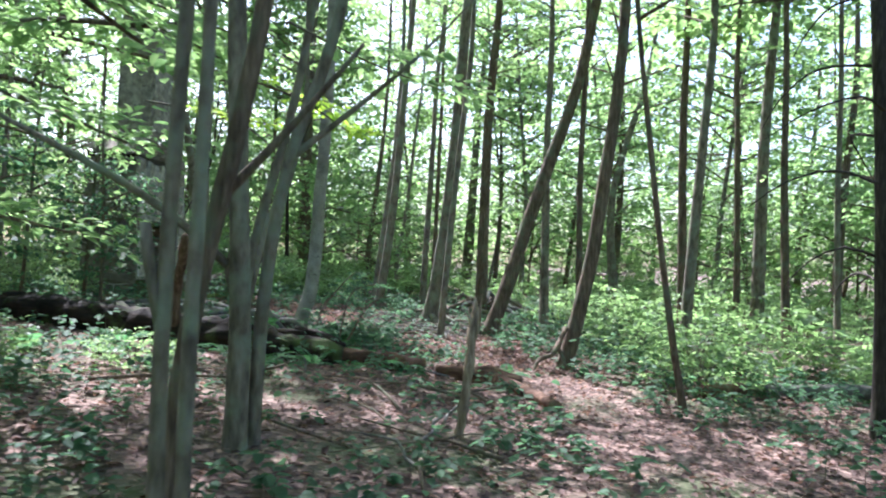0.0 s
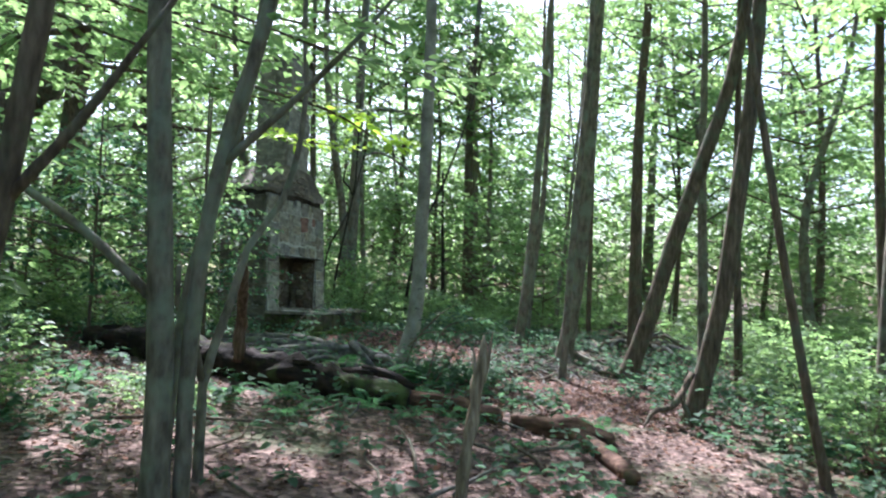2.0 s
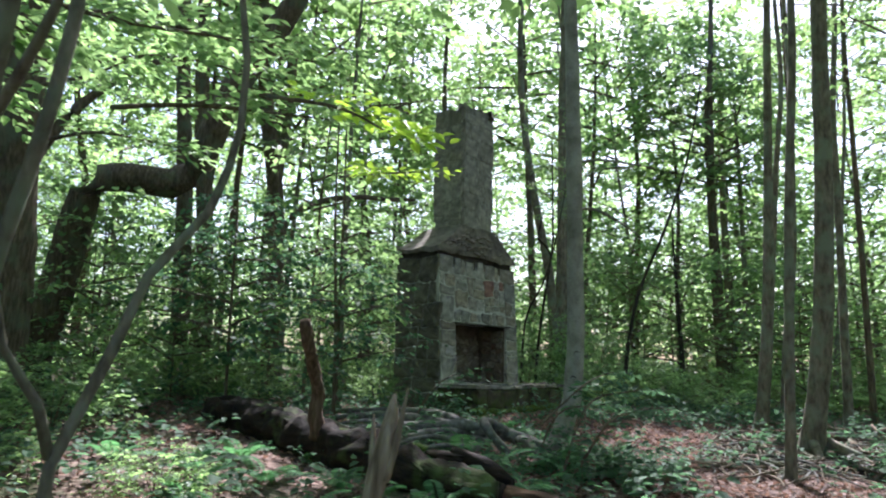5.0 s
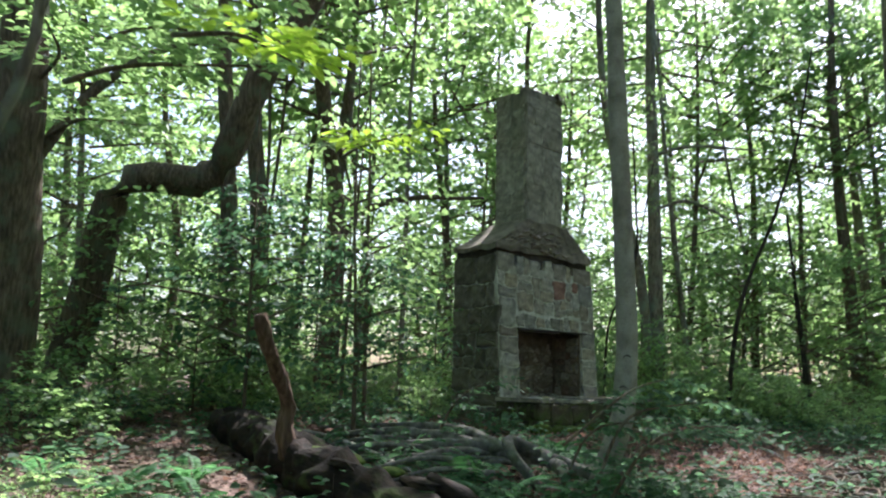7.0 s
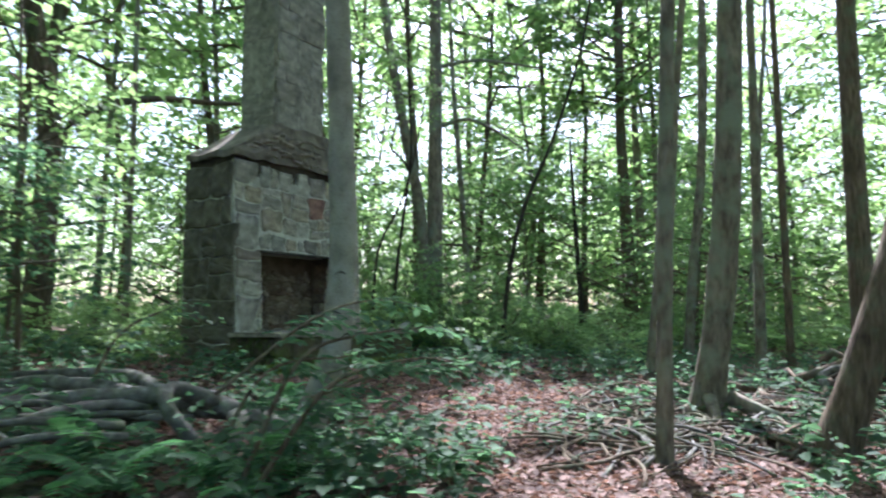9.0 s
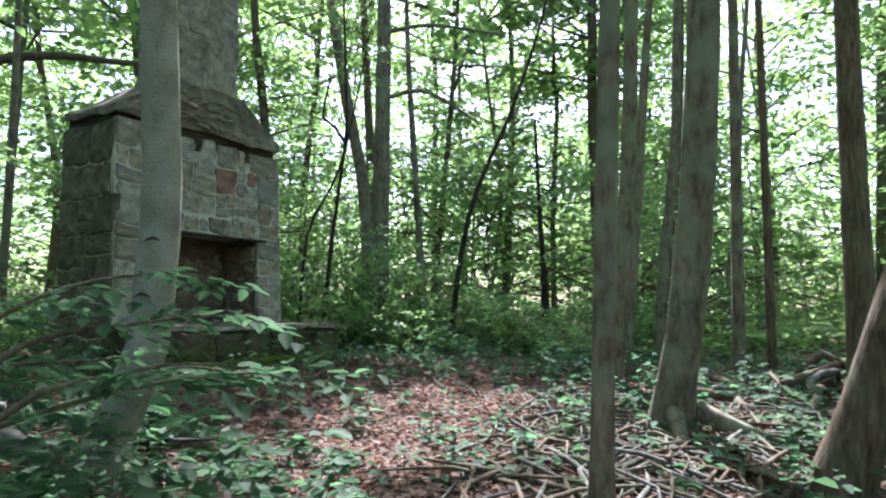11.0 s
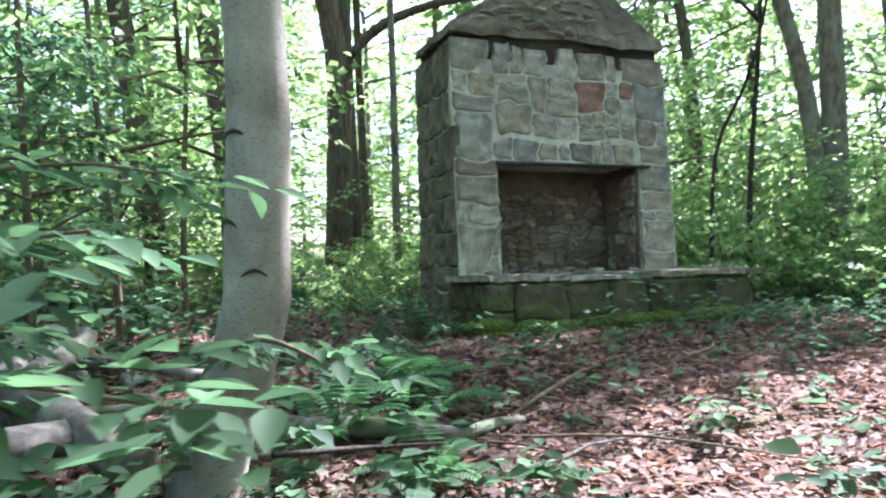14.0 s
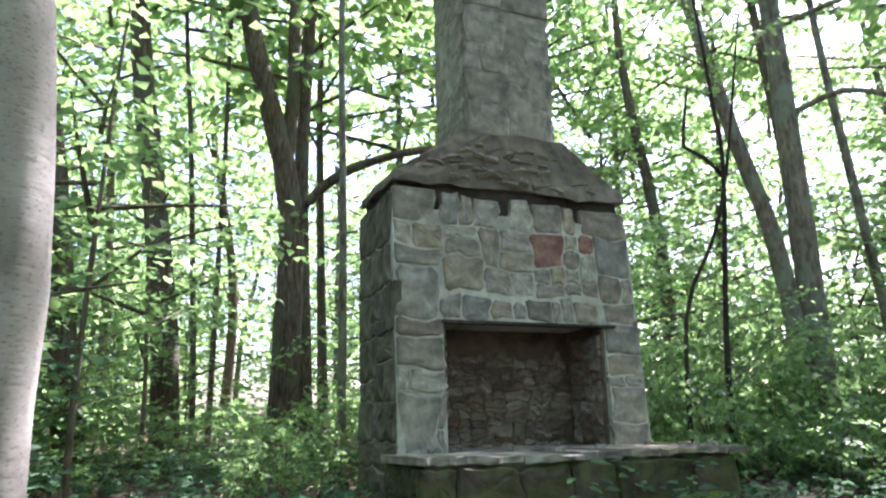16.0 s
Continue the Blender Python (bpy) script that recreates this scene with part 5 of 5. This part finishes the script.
log = lying("fallen_log", [(-4.9, 0.0, gz(-4.9, 0, 0.12), 0.16), (-5.05, -0.9, gz(-5, -0.9, 0.16), 0.22), (-5.3, -2.2, gz(-5.3, -2.2, 0.16), 0.25), (-5.5, -3.4, gz(-5.5, -3.4, 0.16), 0.24), (-5.6, -4.4, gz(-5.6, -4.4, 0.13), 0.2), (-5.55, -5.2, gz(-5.5, -5.2, 0.1), 0.12)], ROTTEN, "dark rotting mossy fallen log on the forest floor", "log", 20, 0.3, step=0.08, wave=6.0)
for i in range(14):
    y = rng.uniform(-4.4, -0.6)
    x = -5.0 + (y + 0.6) * 0.16 + rng.normal(0, 0.1)
    bm = bmesh.new()
    bmesh.ops.create_icosphere(bm, subdivisions=2, radius=1)
    s = rng.uniform(0.05, 0.12)
    bm.transform(Matrix.Translation((x - log.location.x, y - log.location.y, gz(x, y, 0.33) - log.location.z)) @ Matrix.Diagonal((s, s * 1.4, s * 0.45, 1)))
    for v in bm.verts:
        v.co += Vector((1, 1, 1)) * 0.02 * noise.noise(v.co * 12)
    part("moss_cushion", bm, MOSS, log, smooth=True)
for i in range(34):
    y = rng.uniform(-4.9, -0.3)
    x = -5.02 + (y + 0.6) * 0.15 + rng.normal(0, 0.13)
    bm = bmesh.new()
    bmesh.ops.create_icosphere(bm, subdivisions=2, radius=1)
    ph = Vector((i * 3.1, 0, 0))
    for v in bm.verts:
        v.co *= 1 + 0.55 * noise.noise(v.co * 1.9 + ph)
    bm.transform(Matrix.Translation((x - log.location.x, y - log.location.y, gz(x, y, rng.uniform(0.04, 0.36)) - log.location.z)) @ Matrix.Rotation(rng.uniform(-0.6, 0.6), 4, "Y") @ Matrix.Rotation(rng.uniform(-0.5, 0.5), 4, "Z") @ Matrix.Diagonal((rng.uniform(0.04, 0.1), rng.uniform(0.1, 0.3), rng.uniform(0.03, 0.08), 1)))
    part("bark_plate", bm, ROTTEN, log)
lying("broken_log", [(-5.4, -5.1, gz(-5.4, -5.1, 0.08), 0.1), (-5.5, -5.7, gz(-5.5, -5.7, 0.08), 0.13), (-5.56, -6.3, gz(-5.56, -6.3, 0.06), 0.11)], REDROT, "crumbling reddish-brown broken log", "log", 14, 0.34, step=0.07, wave=4)
lying("broken_log", [(-5.6, -6.45, gz(-5.6, -6.45, 0.05), 0.1), (-5.7, -7.0, gz(-5.7, -7, 0.06), 0.13), (-5.85, -7.55, gz(-5.85, -7.55, 0.04), 0.08)], REDROT, "crumbling reddish-brown broken log", "log", 14, 0.34, step=0.07, wave=4)
lying("broken_log", [(-5.3, -4.5, gz(-5.3, -4.5, 0.34), 0.06), (-5.32, -4.85, gz(-5.3, -4.85, 0.3), 0.07), (-5.38, -5.2, gz(-5.4, -5.2, 0.2), 0.05)], ROTTEN, "splintered reddish log end", "log", 9, 0.3)
lying("fallen_branch", [(-5.2, -6.9, gz(-5.2, -6.9, 0.06), 0.08), (-6.3, -7.4, gz(-6.3, -7.4, 0.07), 0.09), (-7.2, -7.8, gz(-7.2, -7.8, 0.05), 0.07)], REDROT, "reddish rotten branch lying on the ground", "branch")
lying("fallen_log", [(-5.5, -10.0, gz(-5.5, -10, 0.08), 0.1), (-5.1, -10.7, gz(-5.1, -10.7, 0.1), 0.1)], REDROT, "short rotten log in the undergrowth", "log")
lying("fallen_log", [(-4.9, -10.6, gz(-4.9, -10.6, 0.06), 0.06), (-4.9, -11.6, gz(-4.9, -11.6, 0.1), 0.09), (-5.0, -12.6, gz(-5, -12.6, 0.16), 0.11), (-5.4, -14.0, gz(-5.4, -14, 0.1), 0.1)], DEADWOOD, "long pale curved fallen log", "log")
# snag and stub
snag = thing("broken_snag", (-8.85, -6.7, gz(-8.85, -6.7)), "splintered pale brown dead snag", "snag")
v, f = tube(shifted([(-8.83, -6.68, gz(-8.83, -6.68, -0.1), 0.042), (-8.82, -6.73, 0.1, 0.04), (-8.77, -6.76, 0.4, 0.036), (-8.72, -6.78, 0.66, 0.042), (-8.68, -6.79, 0.8, 0.034), (-8.66, -6.79, 0.92, 0.006)], snag.location), 9, 0.06, 0.4, wave=9)
part_of("trunk", mesh_of("trunk", v, f, SNAGWOOD, True), snag)
for line in ([(-8.73, -6.76, 0.62, 0.02), (-8.72, -6.74, 0.76, 0.014), (-8.71, -6.73, 0.84, 0.003)], [(-8.72, -6.81, 0.6, 0.02), (-8.68, -6.83, 0.76, 0.015), (-8.65, -6.85, 0.95, 0.003)]):
    v, f = tube(shifted(line, snag.location), 6, 0.06, 0.2, wave=8)
    part_of("splinter", mesh_of("splinter", v, f, SNAGWOOD, True), snag)
stub = thing("dead_stub", (-5.7, -3.03, gz(-5.7, -3.03)), "crooked dead stub rising from the log", "stub")
v, f = tube(shifted([(-5.62, -2.98, 0.24, 0.1), (-5.69, -2.99, 0.48, 0.075), (-5.67, -2.99, 0.66, 0.065), (-5.78, -3.06, 0.86, 0.06), (-5.94, -3.16, 1.08, 0.062), (-6.06, -3.22, 1.28, 0.066), (-6.13, -3.26, 1.42, 0.05)], stub.location), 10, 0.06, 0.26, wave=7)
part_of("trunk", mesh_of("trunk", v, f, STUBWOOD, True), stub)
root = thing("dead_root", (-4.5, -8.1, gz(-4.5, -8.1)), "grey forked dead root at a tree's foot", "root")
for line in ([(-3.98, -8.42, 0.3, 0.04), (-4.1, -8.3, 0.06, 0.045), (-4.25, -8.18, -0.1, 0.04), (-4.42, -8.02, -0.12, 0.035), (-4.52, -7.92, -0.2, 0.026), (-4.6, -7.85, -0.34, 0.016)], [(-4.12, -8.28, 0.02, 0.03), (-4.2, -8.36, -0.16, 0.028), (-4.26, -8.42, -0.34, 0.02)]):
    v, f = tube(shifted(line, root.location), 8, 0.1, 0.2, wave=6)
    part_of("prong", mesh_of("prong", v, f, BARK, True), root)
# fallen treetop before the chimney
top = thing("fallen_treetop", (-3.0, -3.7, gz(-3, -3.7)), "grey dead treetop with spreading branches on the ground", "dead branch")
lines = [[(-2.75, -4.0, 0.0, 0.08), (-3.05, -3.65, 0.16, 0.085), (-3.3, -3.3, 0.2, 0.075), (-3.4, -2.6, 0.28, 0.07), (-3.6, -1.7, 0.3, 0.05), (-4.0, -0.9, 0.2, 0.02)],
         [(-3.1, -3.6, 0.2, 0.08), (-3.45, -3.55, 0.34, 0.06), (-3.62, -3.75, 0.24, 0.05), (-3.55, -3.95, 0.0, 0.05), (-3.45, -4.0, -0.12, 0.04)],
         [(-3.2, -3.4, 0.24, 0.08), (-3.7, -2.9, 0.26, 0.06), (-4.2, -2.3, 0.2, 0.05), (-4.7, -1.9, 0.12, 0.03)],
         [(-3.3, -3.2, 0.2, 0.07), (-3.9, -3.0, 0.18, 0.055), (-4.5, -2.9, 0.08, 0.04), (-4.9, -2.9, 0.05, 0.02)],
         [(-3.25, -3.2, 0.26, 0.06), (-3.1, -2.4, 0.36, 0.05), (-3.3, -1.4, 0.34, 0.04), (-3.7, -0.4, 0.26, 0.02)],
         [(-3.0, -3.75, 0.1, 0.08), (-3.3, -4.1, 0.12, 0.06), (-3.5, -4.3, 0.0, 0.04)]]
for i in range(16):
    a = rng.uniform(1.9, 3.4)
    L = rng.uniform(0.8, 2.4)
    x, y = -3.2 + rng.normal(0, 0.35), -3.0 + rng.normal(0, 0.5)
    z = gz(x, y, rng.uniform(0.06, 0.22))
    x2, y2 = x + L * math.cos(a), y + L * math.sin(a)
    lines.append([(x, y, z, 0.03), ((x + x2) / 2 + rng.normal(0, 0.1), (y + y2) / 2 + rng.normal(0, 0.1), z + rng.uniform(-0.02, 0.1), 0.024), (x2, y2, gz(x2, y2, 0.04), 0.008)])
for line in lines:
    v, f = tube(shifted(line, top.location), 10, 0.09, 0.26, wave=5)
    part_of("branch", mesh_of("branch", v, f, DEADWOOD, True), top)
lying("fallen_branch", [(-4.2, -0.5, gz(-4.2, -0.5, 0.12), 0.012), (-4.25, -1.4, gz(-4.2, -1.4, 0.16), 0.02), (-4.3, -2.4, gz(-4.3, -2.4, 0.14), 0.022), (-4.4, -3.4, gz(-4.4, -3.4, 0.08), 0.012)], PALEWOOD, "thin bleached stick across the brush", "branch", 6, 0.1)
lying("fallen_branch", [(-2.15, -3.3, gz(-2.15, -3.3, 0.08), 0.05), (-1.7, -3.45, gz(-1.7, -3.4, 0.08), 0.055), (-1.3, -3.5, gz(-1.3, -3.5, 0.05), 0.05), (-1.0, -3.35, gz(-1, -3.35, 0.05), 0.035), (-0.8, -3.25, gz(-0.8, -3.25, 0.03), 0.02)], DEADWOOD, "weathered forked branch on the litter", "branch", 9, 0.25)
lying("fallen_branch", [(-2.3, -4.3, gz(-2.3, -4.3, 0.25), 0.012), (-1.7, -3.9, gz(-1.7, -3.9, 0.14), 0.01), (-1.1, -3.7, gz(-1.1, -3.7, 0.06), 0.007), (-0.7, -4.0, gz(-0.7, -4, 0.03), 0.005)], BARK_DARK, "thin dark twig on the litter", "branch", 5, 0.1)
# half-buried mossy rock
rock = thing("mossy_rock", (0.2, -3.62, gz(0.2, -3.62)), "half-buried mossy rock in the leaf litter", "rock")
bm = bmesh.new()
bmesh.ops.create_icosphere(bm, subdivisions=3, radius=1)
for v in bm.verts:
    v.co += v.co * 0.25 * noise.noise(v.co * 1.7)
bm.transform(Matrix.Diagonal((0.2, 0.13, 0.07, 1)))
part("stone", bm, STONE_MOSSY_SHADED, rock, smooth=True)


def brush(x0, y0, sx, sy, count, label, mound=0.0, r=0.025):
    ob = thing("brush_pile", (x0, y0, gz(x0, y0)), label, "brush pile", "brush piles")
    for i in range(count):
        a = rng.normal(0.4, 0.7) if mound == 0 else rng.uniform(0, 6.28)
        L = rng.uniform(0.6, 2.2)
        x, y = x0 + rng.normal(0, sx), y0 + rng.normal(0, sy)
        h = mound * math.exp(-((x - x0) / sx) ** 2 - ((y - y0) / sy) ** 2) * rng.uniform(0.3, 1.0)
        dx, dy = L / 2 * math.cos(a), L / 2 * math.sin(a)
        rr = r * rng.uniform(0.5, 1.8)
        line = [(x - dx, y - dy, gz(x - dx, y - dy, 0.03 + h * 0.4), rr), (x - dx * 0.5 + rng.normal(0, 0.07), y - dy * 0.5 + rng.normal(0, 0.07), gz(x - dx * 0.5, y - dy * 0.5, 0.04 + h * 0.7 + rng.uniform(0, 0.05)), rr), (x + rng.normal(0, 0.1), y + rng.normal(0, 0.1), gz(x, y, 0.05 + h + rng.uniform(0, 0.08)), rr * 0.9), (x + dx, y + dy, gz(x + dx, y + dy, 0.03 + h * 0.4), rr * 0.4)]
        v, f = tube(shifted(line, ob.location), 6, 0.25, 0.15, wave=4)
        part_of("stick", mesh_of("stick", v, f, DEADWOOD if i % 3 == 0 else BARK, True), ob)


brush(1.9, -5.6, 0.7, 0.5, 90, "low spread of grey sticks round a big tree", 0.0, 0.011)
brush(0.5, -6.1, 0.9, 0.55, 190, "low spread of grey sticks and roots", 0.0, 0.011)
brush(2.0, -7.0, 0.9, 0.5, 90, "low spread of grey sticks between trees", 0.0, 0.011)
brush(5.0, -7.8, 1.1, 1.1, 70, "heaped pile of dead brush", 0.7, 0.04)
brush(0.6, -2.6, 1.6, 1.2, 16, "scattered twigs on the leaf litter", 0.0, 0.012)
brush(-8, -6.0, 1.8, 1.0, 22, "scattered twigs on the leaf litter", 0.0, 0.012)
for line in ([(1.34, -6.4, 0.0, 0.09), (1.5, -6.9, -0.2, 0.06), (1.3, -7.6, -0.27, 0.04)], [(1.15, -6.25, 0.0, 0.08), (0.7, -6.45, -0.2, 0.05), (0.1, -6.6, -0.25, 0.03)], [(1.4, -6.15, 0.0, 0.08), (1.9, -6.0, -0.18, 0.05), (2.5, -6.1, -0.22, 0.03)]):
    lying("tree_root", line, BARK_GREY, "surface root of the big grey tree", "root", 8, 0.15)

# ---- leafy boughs close to the walk ----


def bough(line, count, reach, leaf, mat, label, leaves=8):
    ob = thing("leafy_bough", line[0][:3], label, "branch", "leafy boughs")
    v, f = tube(shifted(line, ob.location), 6, 0.1, 0.08)
    part_of("branch", mesh_of("branch", v, f, BARK, True), ob)
    pts = spline(line, 0.05)
    st, wy = [], []
    for i in range(count):
        q = pts[int(len(pts) * rng.uniform(0.25, 0.999))]
        d = np.array(line[-1][:3]) - np.array(line[0][:3])
        a = math.atan2(d[1], d[0]) + rng.choice((-1, 1)) * rng.uniform(0.3, 1.2)
        st.append(q[:3] - np.array(line[0][:3]))
        wy.append((math.cos(a), math.sin(a), rng.normal(0.02, 0.15)))
    P, A, N = sprays(st, wy, leaves, reach, hang=0.35)
    ln = leaf * rng.uniform(0.7, 1.2, len(P))
    part_of("leaves", leaf_mesh("leaves", P, A, N, ln, ln * 0.58, mat, "fine"), ob)


# low beech sapling passed on the way to the hearth
bough([(-4.0, -5.0, gz(-4, -5), 0.02), (-3.7, -5.3, 0.45, 0.016), (-3.45, -5.5, 0.58, 0.01), (-3.25, -5.65, 0.62, 0.006), (-3.05, -5.75, 0.6, 0.003)], 10, 0.26, 0.085, LEAF_LOW, "low beech bough with broad green leaves")
bough([(-4.0, -4.9, gz(-4, -4.9), 0.018), (-3.6, -5.0, 0.6, 0.014), (-3.1, -5.2, 0.76, 0.008), (-2.75, -5.45, 0.8, 0.004)], 11, 0.32, 0.1, LEAF_LOW, "low beech bough with broad green leaves")
bough([(-3.9, -4.5, gz(-3.9, -4.5), 0.015), (-3.5, -4.6, 0.5, 0.012), (-3.0, -4.9, 0.6, 0.006)], 9, 0.32, 0.1, LEAF_LOW, "low beech bough with broad green leaves")
bough([(-3.7, -5.2, 0.4, 0.012), (-3.3, -5.4, 0.52, 0.01), (-2.9, -5.6, 0.56, 0.006), (-2.55, -5.72, 0.5, 0.003)], 11, 0.3, 0.1, LEAF_LOW, "low beech bough with broad green leaves")
bough([(-3.9, -4.6, 0.4, 0.014), (-3.4, -4.9, 0.85, 0.01), (-2.9, -5.0, 0.98, 0.006), (-2.6, -5.1, 0.95, 0.003)], 12, 0.3, 0.1, LEAF_LOW, "low beech bough with broad green leaves")
bough([(-2.5, -4.15, 0.4, 0.012), (-2.35, -4.5, 0.5, 0.009), (-2.2, -4.9, 0.45, 0.004)], 7, 0.3, 0.09, LEAF_LOW, "thin leafy shoot from the beech's foot")
bough([(-3.4, -2.2, gz(-3.4, -2.2), 0.02), (-3.3, -2.6, 0.7, 0.014), (-3.0, -2.9, 0.95, 0.006)], 16, 0.45, 0.08, LEAF_LOW, "leafy green seedling among dead branches")
bough([(-4.6, -2.0, 3.4, 0.02), (-5.0, -3.0, 3.2, 0.014), (-5.3, -4.0, 3.0, 0.006)], 16, 0.5, 0.12, LEAF_BRIGHT, "bough overhead, leaves coloured yellow-green as if sunlit")
bough([(-7.3, -4.0, 3.2, 0.02), (-7.2, -4.8, 2.95, 0.014), (-7.15, -5.4, 2.6, 0.006)], 14, 0.45, 0.12, LEAF_BRIGHT, "bough overhead, leaves coloured yellow-green as if sunlit")
bough([(-7.4, -1.5, 3.6, 0.03), (-7.2, -2.8, 3.4, 0.02), (-6.6, -4.0, 3.2, 0.008)], 26, 0.6, 0.11, LEAF_MID, "backlit green bough overhead", 11)
bough([(-9.7, -4.2, 2.9, 0.03), (-9.4, -3.2, 3.0, 0.02), (-8.8, -2.4, 3.1, 0.008)], 28, 0.6, 0.11, LEAF_MID, "backlit green bough overhead", 11)
bough([(-9.9, -5.3, 2.9, 0.01), (-9.6, -5.9, 2.7, 0.007), (-9.2, -6.5, 2.6, 0.003)], 14, 0.6, 0.11, LEAF_MID, "green leafy bough hanging overhead", 11)
bough([(-9.2, -2.0, 4.2, 0.03), (-8.4, -3.2, 3.7, 0.02), (-7.6, -4.2, 3.5, 0.008)], 30, 0.65, 0.11, LEAF_MID, "backlit green bough hanging overhead", 11)
bough([(-8.2, -1.6, 4.4, 0.03), (-7.4, -2.8, 4.1, 0.02), (-6.4, -3.6, 3.9, 0.008)], 30, 0.65, 0.11, LEAF_MID, "backlit green bough hanging overhead", 11)
bough([(-10.9, -3.4, 3.2, 0.03), (-10.2, -3.9, 3.0, 0.02), (-9.2, -4.6, 2.8, 0.008)], 24, 0.6, 0.1, LEAF_MID, "backlit green bough hanging overhead", 11)
bough([(-12.4, -3.8, 2.6, 0.03), (-12.0, -4.5, 2.5, 0.02), (-11.6, -5.0, 2.2, 0.008)], 18, 0.5, 0.1, LEAF_MID, "backlit green bough hanging overhead", 11)
bough([(-11.4, -3.0, 2.0, 0.03), (-11.0, -3.8, 2.1, 0.02), (-10.4, -4.4, 1.9, 0.008)], 22, 0.55, 0.1, LEAF_MID, "shaded green bough beside the clump", 11)
bough([(-11.0, -2.6, 1.2, 0.03), (-10.6, -3.4, 1.4, 0.02), (-10.2, -4.0, 1.3, 0.008)], 20, 0.55, 0.1, LEAF_MID, "shaded green bough beside the clump", 11)
bough([(-7.1, 1.4, 4.6, 0.03), (-7.3, -0.6, 4.2, 0.02), (-7.8, -2.5, 3.7, 0.006)], 34, 0.65, 0.12, LEAF_MID, "green leafy bough hanging overhead", 11)
bough([(-6.9, 1.3, 4.9, 0.03), (-6.7, -1.2, 4.5, 0.02), (-6.4, -3.1, 3.8, 0.006)], 34, 0.65, 0.12, LEAF_MID, "green leafy bough hanging overhead", 11)
bough([(-6.9, 1.4, 3.9, 0.03), (-6.9, -0.2, 3.7, 0.02), (-6.6, -1.7, 3.3, 0.006)], 30, 0.6, 0.11, LEAF_MID, "backlit green bough hanging overhead", 11)
